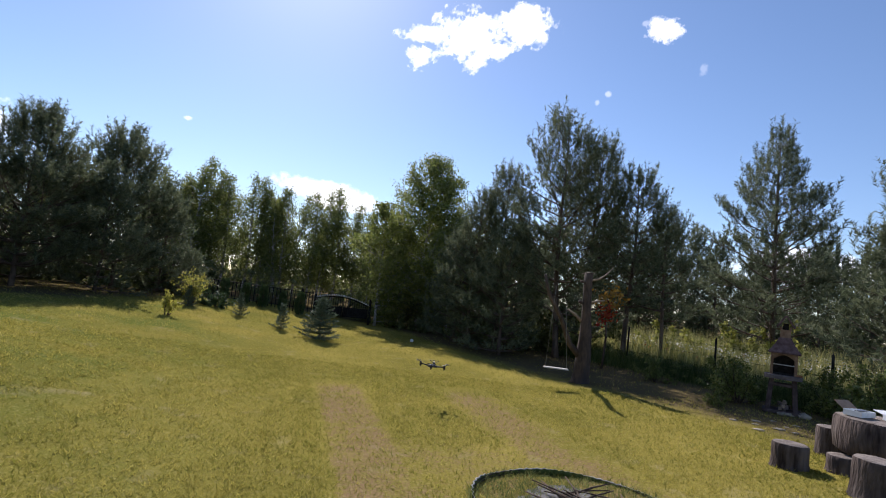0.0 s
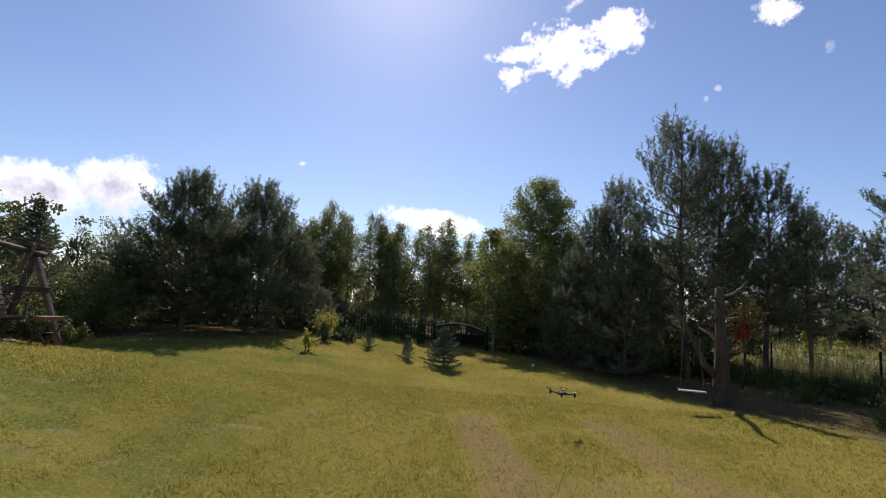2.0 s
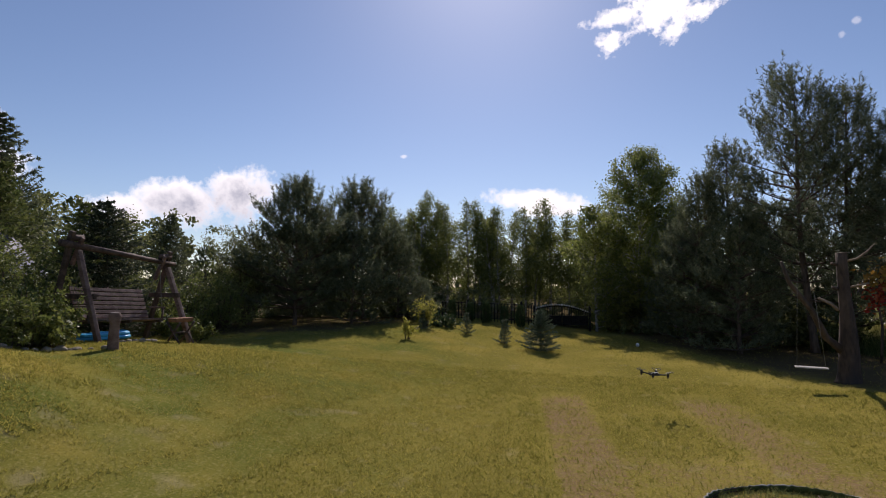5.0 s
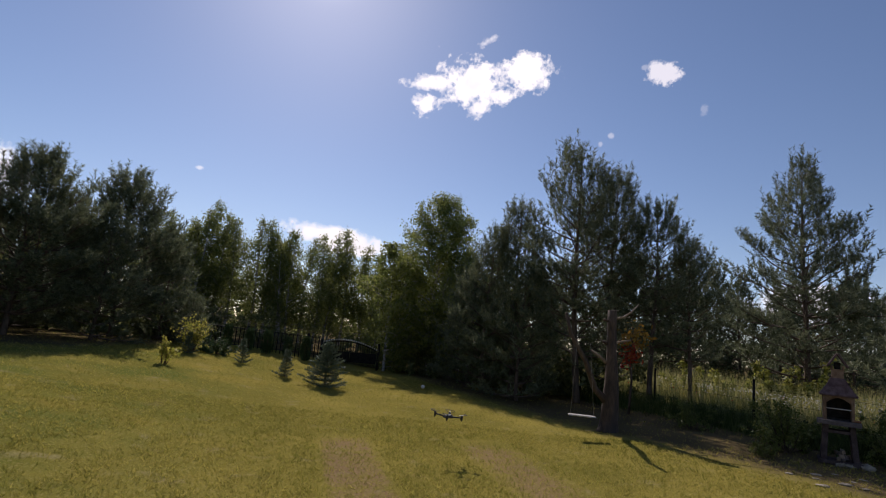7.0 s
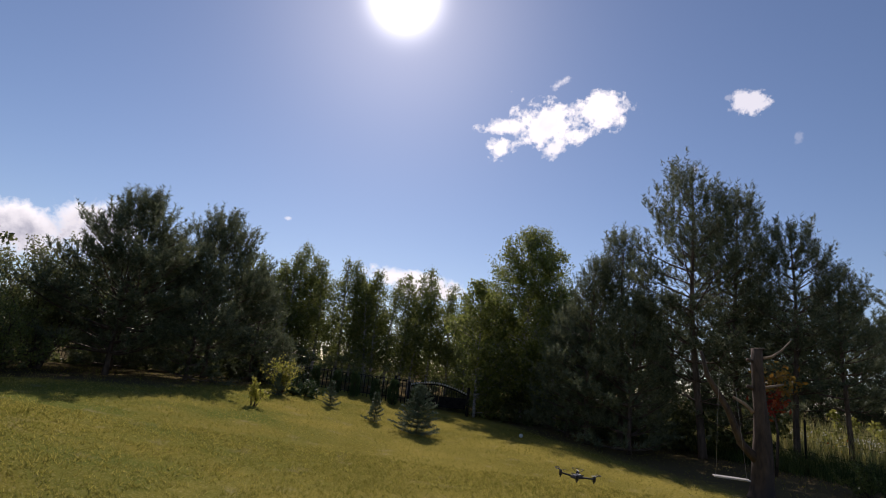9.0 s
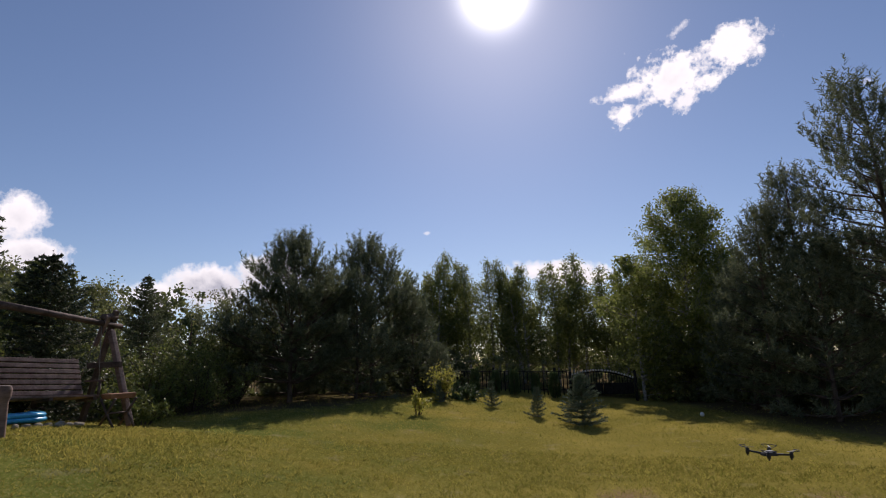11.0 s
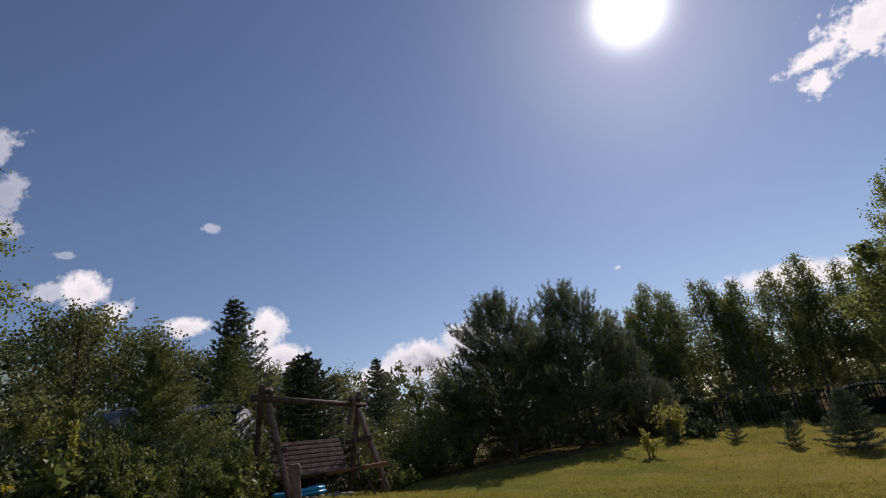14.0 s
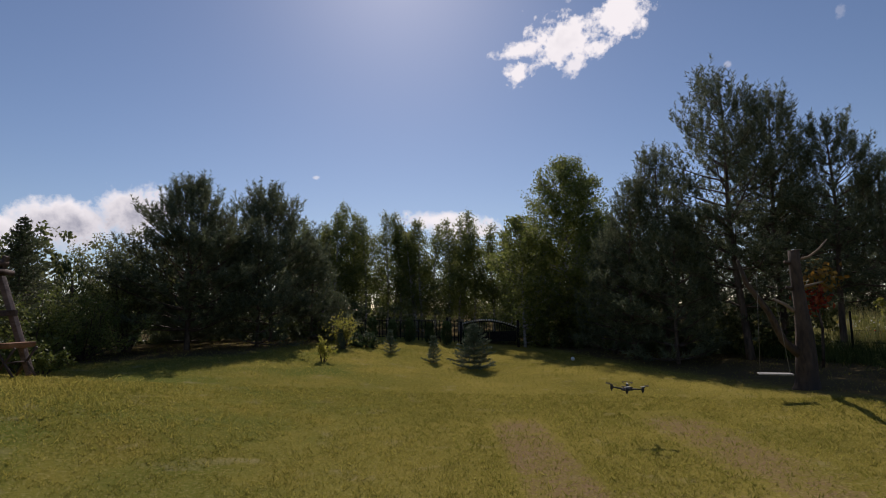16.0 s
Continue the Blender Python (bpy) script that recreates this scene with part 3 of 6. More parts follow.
def plant(name, label, category, meshes, mats, x, y, yaw=0.0, scale=1.0, sink=0.03, group="", names=("trunk", "crown"), tall=1.0, tilt=0.0):
    ob = thing(name, label, category, Matrix.Translation((x, y, gz(x, y) - sink)) @ pose(0, 0, 0, tilt, 0, yaw) @ Matrix.Diagonal((scale, scale, scale * tall, 1)), group)
    for nm, me, m in zip(names, meshes, mats):
        link(nm, me, m, ob)
    return ob


# ---------------------------------------------------------------- ground
rng = np.random.default_rng(5)


def ground_sheet():
    """One sheet to the horizon, finer near the garden."""
    ax = np.concatenate([[-900, -400, -180, -90, -50], np.arange(-34, 34.1, 0.8), [50, 90, 180, 400, 900]])
    ay = np.concatenate([[-900, -400, -150, -60, -30, -15], np.arange(-8, 46.1, 0.8), [60, 90, 180, 400, 900]])
    X, Y = np.meshgrid(ax, ay)
    Z = ground_z(X, Y)
    s = Soup()
    w = len(ax)
    i, j = np.meshgrid(np.arange(len(ay) - 1), np.arange(w - 1), indexing="ij")
    p = (i * w + j).ravel()
    s.add(np.stack([X, Y, Z], -1).reshape(-1, 3), np.concatenate([np.stack([p, p + 1, p + w + 1], 1), np.stack([p, p + w + 1, p + w], 1)]))
    return s.mesh("ground")


def lawn_material():
    m = mat("mown_lawn", (0.165, 0.143, 0.028), (0.290, 0.232, 0.052), 0.45, 1.0, 0.45, 75, spec=0.0)
    n, l = m.node_tree.nodes, m.node_tree.links
    b = n["Principled BSDF"]
    grass = b.inputs["Base Color"].links[0].from_socket
    pos = n.new("ShaderNodeTexCoord").outputs["Object"]
    sep = n.new("ShaderNodeSeparateXYZ")
    l.new(pos, sep.inputs[0])

    def mth(op, a, c=0.0, clamp=False):
        k = n.new("ShaderNodeMath")
        k.operation, k.use_clamp = op, clamp
        for i, v in enumerate((a, c)):
            if isinstance(v, bpy.types.NodeSocket):
                l.new(v, k.inputs[i])
            else:
                k.inputs[i].default_value = v
        return k.outputs[0]

    def noise_at(scale, detail=5.0):
        t = n.new("ShaderNodeTexNoise")
        l.new(pos, t.inputs["Vector"])
        t.inputs["Scale"].default_value, t.inputs["Detail"].default_value = scale, detail
        return t.outputs[0]

    def blend(a, colour, f):
        x = n.new("ShaderNodeMix")
        x.data_type = "RGBA"
        l.new(f, x.inputs[0])
        l.new(a, x.inputs[6])
        x.inputs[7].default_value = (*colour, 1)
        return x.outputs[2]

    # a worn strip with two bare ruts, straight from near the fire ring up the lawn
    ux, uy = -0.268, 0.963
    across = mth("ADD", mth("MULTIPLY", mth("ADD", sep.outputs[0], 0.82), uy), mth("MULTIPLY", mth("SUBTRACT", sep.outputs[1], 4.4), -ux))
    along = mth("ADD", mth("MULTIPLY", mth("ADD", sep.outputs[0], 0.82), ux), mth("MULTIPLY", mth("SUBTRACT", sep.outputs[1], 4.4), uy))
    big, small = noise_at(1.1), noise_at(7.0)
    ragged = mth("ADD", mth("MULTIPLY", mth("SUBTRACT", big, 0.5), 0.9), mth("MULTIPLY", mth("SUBTRACT", small, 0.5), 0.8))

    def band(lo, hi, edge):
        a = mth("DIVIDE", mth("SUBTRACT", across, lo), edge, True)
        c = mth("DIVIDE", mth("SUBTRACT", hi, across), edge, True)
        return mth("MULTIPLY", a, c)

    ends = mth("MULTIPLY", mth("DIVIDE", mth("SUBTRACT", 5.3, along), 0.9, True), mth("DIVIDE", mth("ADD", along, 4.5), 2.0, True))
    strip = mth("MULTIPLY", band(0.0, 3.5, 0.10), ends)
    ruts = mth("ADD", band(0.0, 0.85, 0.14), band(1.95, 3.2, 0.45))
    near = mth("MULTIPLY", band(0.0, 3.3, 0.3), mth("DIVIDE", mth("SUBTRACT", 2.2, along), 1.0, True))
    worn = mth("ADD", mth("MULTIPLY", strip, 0.22), mth("MULTIPLY", mth("MULTIPLY", mth("MAXIMUM", ruts, mth("MULTIPLY", near, 0.55)), ends), 0.75))
    worn = mth("MULTIPLY", worn, mth("ADD", ragged, 0.72, True))
    crumbs = mth("ADD", mth("MULTIPLY", noise_at(20.0, 6.0), 1.3), mth("MULTIPLY", noise_at(4.0, 4.0), 0.7))
    worn = mth("MULTIPLY", mth("ADD", mth("SUBTRACT", worn, crumbs), 0.66), 2.0, True)
    col = blend(grass, (0.235, 0.150, 0.085), mth("MULTIPLY", worn, 0.85))
    # greener sward away from the strip, thin dry patches here and there
    green = mth("MULTIPLY", mth("DIVIDE", mth("SUBTRACT", -0.2, across), 2.5, True), mth("MULTIPLY", mth("SUBTRACT", noise_at(0.7, 3.0), 0.36), 3.5, True))
    col = blend(col, (0.115, 0.132, 0.028), mth("MULTIPLY", green, 0.95))
    dry = mth("MULTIPLY", mth("SUBTRACT", noise_at(2.3, 7.0), 0.60), 9.0, True)
    col = blend(col, (0.32, 0.265, 0.15), mth("MULTIPLY", dry, 0.4))
    # bare spots
    spots = mth("MULTIPLY", mth("SUBTRACT", noise_at(0.9, 6.0), 0.66), 6.0, True)
    col = blend(col, (0.24, 0.19, 0.11), spots)
    straw = mth("MULTIPLY", mth("SUBTRACT", noise_at(30.0, 6.0), 0.52), 7.0, True)
    col = blend(col, (0.39, 0.325, 0.135), mth("MULTIPLY", straw, 0.38))
    dark = mth("MULTIPLY", mth("SUBTRACT", noise_at(38.0, 6.0), 0.54), 8.0, True)
    col = blend(col, (0.070, 0.080, 0.014), mth("MULTIPLY", dark, 0.5))
    # needle litter under the trees on both sides, darkened to paint in their shade
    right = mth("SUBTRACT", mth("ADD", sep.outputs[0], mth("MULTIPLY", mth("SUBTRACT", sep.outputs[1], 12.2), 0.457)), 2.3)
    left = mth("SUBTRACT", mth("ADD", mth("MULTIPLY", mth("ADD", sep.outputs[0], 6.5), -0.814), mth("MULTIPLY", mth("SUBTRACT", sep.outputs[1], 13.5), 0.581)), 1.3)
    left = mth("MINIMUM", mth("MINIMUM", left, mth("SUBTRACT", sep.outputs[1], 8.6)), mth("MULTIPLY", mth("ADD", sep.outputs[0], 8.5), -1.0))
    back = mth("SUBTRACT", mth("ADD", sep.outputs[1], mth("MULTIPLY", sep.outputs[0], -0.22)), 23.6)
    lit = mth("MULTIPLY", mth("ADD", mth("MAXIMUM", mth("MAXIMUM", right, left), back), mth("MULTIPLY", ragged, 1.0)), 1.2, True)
    # litter brown and tree shade together in one dark colour
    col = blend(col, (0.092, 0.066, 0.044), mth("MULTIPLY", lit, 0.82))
    l.new(col, b.inputs["Base Color"])
    return m


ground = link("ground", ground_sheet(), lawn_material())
tagged(ground, "sunlit mown lawn with a worn strip and needle litter", "ground", kind="structure")


def tufts(name, material, label, pts, height, width, seed, lean=0.5, kind="stuff", category="grass", grow=0.0):
    """Blades of grass on the ground, each one narrow triangle."""
    r = np.random.default_rng(seed)
    n = len(pts)
    width = width + grow * np.hypot(pts[:, 0], pts[:, 1])
    # blades grow in clumps a hand wide, some tall, some short
    cell = (np.floor(pts[:, 0] / 0.075).astype(int) * 7919 + np.floor(pts[:, 1] / 0.075).astype(int) * 104729) % 4096
    h = height * r.uniform(0.5, 1.3, n) * (0.45 + 1.1 * r.uniform(0, 1, 4096)[cell])
    a = r.uniform(0, 6.28, n)
    side = np.stack([np.cos(a), np.sin(a), 0 * a], 1) * (width * r.uniform(0.6, 1.3, n) / 2)[:, None]
    tip = np.stack([r.normal(size=n) * lean, r.normal(size=n) * lean, np.ones(n)], 1) * h[:, None]
    base = np.stack([pts[:, 0], pts[:, 1], ground_z(pts[:, 0], pts[:, 1]) - 0.004], 1)
    v = np.stack([base - side, base + side, base + tip], 1).reshape(-1, 3)
    s = Soup()
    s.add(v, np.arange(len(v)).reshape(-1, 3))
    ob = link(name, s.mesh(name), material)
    return tagged(ob, label, category, kind=kind)


def sector(r, n, r0, r1, a0, a1, cx=-0.4, cy=1.0, power=1.0):
    d = r0 + (r1 - r0) * r.uniform(0, 1, n) ** power
    a = np.radians(r.uniform(a0, a1, n))
    return np.stack([cx - d * np.sin(a), cy + d * np.cos(a)], 1)


def off_strip(p, r, keep=0.3):
    across = (p[:, 0] + 0.82) * 0.963 + (p[:, 1] - 4.4) * 0.268
    along = -(p[:, 0] + 0.82) * 0.268 + (p[:, 1] - 4.4) * 0.963
    rut = ((across > 0) & (across < 0.85) | (across > 2.1) & (across < 3.1) | (across > 0) & (across < 3.2) & (along < 1.6)) & (along < 5.2)
    under = (p[:, 0] + (p[:, 1] - 12.2) * 0.457 > 2.6) | ((-0.814 * (p[:, 0] + 6.5) + 0.581 * (p[:, 1] - 13.5) > 1.6) & (p[:, 1] > 8.6) & (p[:, 0] < -8.8))
    return p[(~rut | (r.uniform(size=len(p)) < keep)) & (~under | (r.uniform(size=len(p)) < 0.2))]


pts = np.concatenate([sector(rng, 300000, 1.2, 10.5, -54, 78, power=0.85), sector(rng, 110000, 9.0, 20.0, -50, 70, power=0.8)])
pts = off_strip(pts, rng, 0.34)
behind = sector(rng, 26000, 0.0, 7.0, 78, 308, power=0.85)
pts = np.concatenate([pts, behind, sector(rng, 8000, 0.0, 1.2, -52, 78)])
tufts("lawn_grass", M["grass_blade"], "short sunlit lawn grass blades", pts, 0.030, 0.005, 11, 0.8, grow=0.0009)

# ---------------------------------------------------------------- trees
PINE_MATS = (M["pine_bark"], M["pine_needle"])
PINE_DARK = (M["pine_bark"], M["pine_far"])
BIRCH_MATS = (M["birch_bark"], M["birch_leaf"])
BIRCH_FAR = (M["birch_bark"], M["birch_far"])

# the pair of young pines beside the back lawn, and smaller ones between and behind them
pine_a = pine_meshes(3, 4.6, 0.60, 3.1, whorl=0.33, per=8, shoots=4, top=0.80)
pine_b = pine_meshes(8, 4.7, 0.60, 2.7, whorl=0.33, per=8, shoots=4, top=0.74)
pine_c = pine_meshes(14, 3.3, 0.12, 1.8, whorl=0.32, per=6, shoots=3)
pine_wood = pine_meshes(15, 4.2, 0.1, 1.9, whorl=0.36, per=6, shoots=3, count=13, nlen=0.15, width=0.036)
PINE = "young Scots pine with upright shoots, shading the lawn"
plant("pine_tree", PINE, "pine", pine_a, PINE_MATS, -11.15, 13.95, 0, 0.95)
plant("pine_tree", PINE, "pine", pine_b, PINE_MATS, -10.8, 17.4, 40, 1.04)
plant("pine_tree", "lower bushy pine standing between two taller ones", "pine", pine_c, PINE_MATS, -9.9, 15.3, 100, 0.95)
plant("pine_tree", "lower bushy pine behind the taller pair", "pine", pine_c, PINE_DARK, -12.9, 16.2, 200, 1.0)
plant("pine_tree", "dark pine near the back fence", "pine", pine_wood, PINE_DARK, -13.6, 18.2, 10, 0.9)
plant("pine_tree", "dark pine near the back fence", "pine", pine_wood, PINE_DARK, -10.0, 18.9, 310, 0.8)

# the tall pines by the rope swing
pine_big = pine_meshes(21, 6.8, 1.3, 2.2, whorl=0.42, per=6, shoots=3, top=0.42, lean=-0.03)
pine_mid = pine_meshes(25, 6.2, 0.6, 1.9, whorl=0.38, per=6, shoots=3, top=0.55)
pine_high = pine_meshes(26, 6.2, 1.9, 1.8, whorl=0.36, per=6, shoots=3, top=0.5)
TALL = "tall dark Scots pine with a sparse top and bare lower limbs"
plant("pine_tree", TALL, "pine", pine_big, PINE_MATS, 3.4, 16.6, 0, 1.05)
plant("pine_tree", TALL, "pine", pine_mid, PINE_MATS, 4.4, 16.85, 70, 1.04)
plant("pine_tree", TALL, "pine", pine_high, PINE_MATS, 5.2, 15.6, 160, 0.86)
plant("pine_tree", "dark pine behind the rope swing", "pine", pine_high, PINE_DARK, 6.1, 15.4, 250, 0.70)
plant("pine_tree", "dark pine in the row along the lawn", "pine", pine_mid, PINE_MATS, 1.75, 18.2, 20, 0.94)
plant("pine_tree", "dark pine in the row along the lawn", "pine", pine_mid, PINE_MATS, 0.85, 18.0, 130, 0.80)
plant("pine_tree", "low bushy pine in the row along the lawn", "pine", pine_c, PINE_DARK, 0.4, 19.6, 70, 1.1)
plant("pine_tree", "low bushy pine in the row along the lawn", "pine", pine_c, PINE_DARK, 1.8, 16.6, 190, 1.1)
plant("pine_tree", "dark pine in the row along the lawn", "pine", pine_wood, PINE_DARK, 2.7, 20.4, 300, 0.95)

# pines beyond the wire fence
pine_open = pine_meshes(33, 7.2, 1.1, 3.3, whorl=0.38, per=6, shoots=3, top=0.95)
plant("pine_tree", "open-crowned pine standing in the meadow", "pine", pine_open, PINE_MATS, 10.15, 17.0, 30, 1.04)
plant("pine_tree", "bushy pine beside the wire fence", "pine", pine_c, PINE_MATS, 9.9, 11.7, 80, 1.25)
plant("pine_tree", "tall pine beside the wire fence", "pine", pine_mid, PINE_MATS, 10.8, 12.4, 190, 1.0)
for k, (x, y, s) in enumerate([(14.5, 21, 1.0), (12.2, 24.5, 1.1), (16.5, 23.5, 1.2), (9.2, 25.5, 1.1), (6.6, 24.5, 1.0), (18.5, 18, 1.1), (11, 27, 1.3), (5.2, 27, 1.2), (8.2, 26.5, 1.3), (12.6, 27.4, 1.3), (13.4, 23.4, 1.0), (15.4, 25.4, 1.2), (12.6, 21.8, 0.8), (17.0, 21.6, 1.1)]):
    plant("pine_tree", "dark pine at the edge of the wood behind the meadow", "pine", pine_wood, PINE_DARK, x, y, 67 * k, s, group="wood behind the meadow")

# birches
birch_main = birch_meshes(41, 7.5, 2.6, base=0.06, limbs=150, twigs=18, per=25, leaf=0.060, hang=0.5, ovoid=True, rise=0.28, airy=0.13)
birch_side = birch_meshes(44, 5.2, 2.0, base=0.03, limbs=50, twigs=11, per=22, leaf=0.075, narrow=0.6, rise=0.4, airy=0.13)
plant("birch_tree", "tall leafy birch with hanging twigs, sunlit at its edges", "birch", birch_main, BIRCH_MATS, -1.1, 23.25, 0)
plant("birch_tree", "smaller yellow-green birch beside the tall one", "birch", birch_side, BIRCH_MATS, -2.8, 22.6, 50)
plant("birch_tree", "smaller birch beside the tall one", "birch", birch_side, BIRCH_FAR, 0.2, 23.6, 150, 1.0)
far_a = birch_meshes(51, 5.9, 1.5, base=0.13, limbs=58, twigs=12, per=19, leaf=0.055, airy=0.16, spire=True, rise=0.8, wooded=False)
far_b = birch_meshes(52, 5.6, 1.4, base=0.13, limbs=32, twigs=12, per=19, leaf=0.055, split=2, airy=0.16, spire=True, rise=0.8, wooded=False)
far_c = birch_meshes(53, 5.8, 1.4, base=0.13, limbs=52, twigs=12, per=19, leaf=0.054, airy=0.15, spire=True, rise=0.8, wooded=False)
far_d = birch_meshes(54, 5.4, 1.5, base=0.22, limbs=30, twigs=8, per=22, leaf=0.10, airy=0.18, spire=True, wooded=False)
rr = np.random.default_rng(9)
for k, x in enumerate(np.linspace(-15.0, 1.5, 25)):
    y = 26.3 + rr.uniform(-0.5, 0.9) + 0.10 * (x + 6)
    plant("birch_tree", "slim birch in the row behind the back fence", "birch", (far_a, far_b, far_c)[k % 3], BIRCH_FAR, float(x + rr.uniform(-0.25, 0.25)), float(y), 71 * k, float(rr.uniform(0.92, 1.08)), group="birch row behind the fence")
for k in range(12):
    x, y = -24 + 2.7 * k + rr.uniform(-0.5, 0.5), 31.5 + rr.uniform(-1, 2)
    plant("birch_tree", "birch in the second row of the wood", "birch", far_d, BIRCH_FAR, float(x), float(y), 37 * k, float(rr.uniform(0.85, 1.08)), group="second birch row")
plant("birch_tree", "narrow birch rising over the row", "birch", far_c, BIRCH_FAR, -12.6, 26.8, 10, 1.15)

# young trees on the lawn
spruce_young = spruce_meshes(61, 1.2, 0.66, per=9, whorl=0.115, count=24, nlen=0.045, width=0.012, ragged=(0.45, 1.25), droop=0.0, step=0.085)
spruce_tiny = spruce_meshes(62, 0.80, 0.33, per=6, whorl=0.12, count=16, nlen=0.05, width=0.012, droop=-0.25, ragged=(0.5, 1.25), step=0.09)
plant("spruce_tree", "young blue-green spruce with branches to the ground", "spruce", spruce_young, (M["pine_bark"], M["spruce_needle"]), -3.35, 14.95)
plant("spruce_tree", "knee-high young spruce on the lawn", "spruce", spruce_tiny, (M["pine_bark"], M["spruce_needle"]), -4.55, 15.4, 30, 0.9)
plant("spruce_tree", "knee-high young spruce on the lawn", "spruce", spruce_tiny, (M["pine_bark"], M["spruce_needle"]), -6.1, 16.3, 130, 0.85)
plant("spruce_tree", "knee-high young spruce on the lawn", "spruce", spruce_tiny, (M["pine_bark"], M["spruce_needle"]), -7.5, 15.9, 200, 0.75)
low = shrub_meshes(64, 1.0, 0.45, 20, 120, 0.045, 0.5)
plant("juniper_bush", "low spreading dark green juniper", "shrub", low, (M["twig"], M["thuja_leaf"]), -7.3, 17.2, 0, 0.9, names=("stem", "foliage"))
sapling = shrub_meshes(65, 0.15, 1.05, 6, 56, 0.055, 1.4, reach=0.14, loose=0.035)
plant("sapling", "thin sapling with yellow-green leaves", "sapling", sapling, (M["twig"], M["yellow_leaf"]), -6.75, 13.3, 0, 0.78, names=("stem", "foliage"))
tallgrass = shrub_meshes(66, 0.6, 1.45, 18, 90, 0.045, 1.1, reach=0.14)
plant("shrub", "light green arching shrub", "shrub", tallgrass, (M["twig"], M["yellow_leaf"]), -7.6, 16.3, 0, 0.80, names=("stem", "foliage"))
plant("pine_tree", "small grey-green pine behind the shrub", "pine", pine_c, PINE_DARK, -8.5, 17.9, 20, 0.45)
thuja_a = thuja_meshes(67, 1.1, 0.22)
for k, (x, y, s) in enumerate([(-7.4, 20.1, 0.70), (-6.8, 20.3, 0.76), (-6.1, 20.5, 0.68), (-5.5, 20.7, 0.78), (-4.7, 20.9, 0.74), (-8.1, 19.9, 0.72)]):
    plant("thuja", "narrow dark thuja along the back fence", "thuja", thuja_a, (M["pine_bark"], M["thuja_leaf"]), x, y, 50 * k, s, names=("trunk", "foliage"), group="thujas along the back fence")

# ---------------------------------------------------------------- trees and shrubs behind the garden swing
spruce_tall = spruce_meshes(71, 5.7, 2.2, base=0.3, whorl=0.21, ragged=(0.55, 1.2), per=9, count=10, nlen=0.09, width=0.034, droop=0.04, step=0.17)
spruce_wide = spruce_meshes(72, 4.2, 1.9, base=0.15, whorl=0.21, per=9, count=9, nlen=0.09, width=0.038, droop=-0.08, step=0.18)
bush_tall = shrub_meshes(79, 1.7, 2.9, 28, 460, 0.042, 0.9, twigs=12, reach=0.11, loose=0.03)
bush_mid = shrub_meshes(74, 1.5, 1.8, 24, 300, 0.040, 0.8, twigs=10, reach=0.15, loose=0.04)
bush_low = shrub_meshes(75, 0.9, 0.8, 18, 200, 0.04, 0.7)
thuja_tall = thuja_meshes(76, 2.6, 0.42, 460)
SM, LM = (M["pine_bark"], M["tall_spruce_needle"]), (M["pine_bark"], M["larch_needle"])
BM, YM = (M["twig"], M["shrub_leaf"]), (M["twig"], M["lime_leaf"])
SF = ("stem", "foliage")
plant("spruce_tree", "tall pointed spruce behind the garden swing", "spruce", spruce_tall, SM, -16.35, 8.0, 0, 1.04)
plant("spruce_tree", "broad light green conifer behind the garden swing", "spruce", spruce_wide, LM, -12.7, 8.1, 30, 0.78)
plant("spruce_tree", "small pointed conifer behind the garden swing", "spruce", spruce_tall, SM, -13.2, 10.9, 80, 0.6)
plant("shrub", "yellow-green shrub beside the garden swing", "shrub", bush_mid, YM, -11.3, 9.9, 0, 0.85, names=SF)
plant("shrub", "leafy shrub beside the garden swing", "shrub", bush_mid, BM, -11.6, 11.2, 60, 0.8, names=SF)
plant("thuja", "tall column of dark thuja", "thuja", thuja_tall, (M["pine_bark"], M["thuja_leaf"]), -14.1, 13.0, names=("trunk", "foliage"))
plant("shrub", "large leafy tree-like shrub behind the pines", "shrub", bush_tall, (M["twig"], M["leafy"]), -12.6, 13.4, 0, 1.05, names=SF)
plant("shrub", "large leafy shrub by the fence", "shrub", bush_tall, BM, -14.4, 15.2, 120, 1.0, names=SF)
plant("shrub", "leafy shrub behind the garden swing", "shrub", bush_mid, BM, -12.2, 5.2, 100, 0.9, names=SF)
# the bed and the trees along the far side
spruce_bed = spruce_meshes(171, 4.1, 2.15, base=0.1, whorl=0.23, ragged=(0.6, 1.25), per=10, count=13, nlen=0.070, width=0.036, droop=0.08, step=0.13)
larch_bed = spruce_meshes(172, 3.0, 1.4, base=0.25, whorl=0.17, ragged=(0.5, 1.25), per=9, count=16, nlen=0.06, width=0.02, droop=-0.05, step=0.09)
vine = shrub_meshes(173, 1.3, 1.9, 16, 420, 0.042, 1.0, base=0.42, twigs=9, reach=0.17, loose=0.05)
round_tree = birch_meshes(174, 4.4, 1.9, base=0.2, limbs=50, twigs=10, per=20, leaf=0.058, hang=0.1, wooded=False, airy=0.15, narrow=0.75, rise=0.7)
cushion = shrub_meshes(175, 0.42, 0.34, 34, 150, 0.024, 0.6, twigs=6, reach=0.2, loose=0.03)
DT = (M["pine_bark"], M["leafy"])
YV = (M["twig"], M["vine_leaf"])
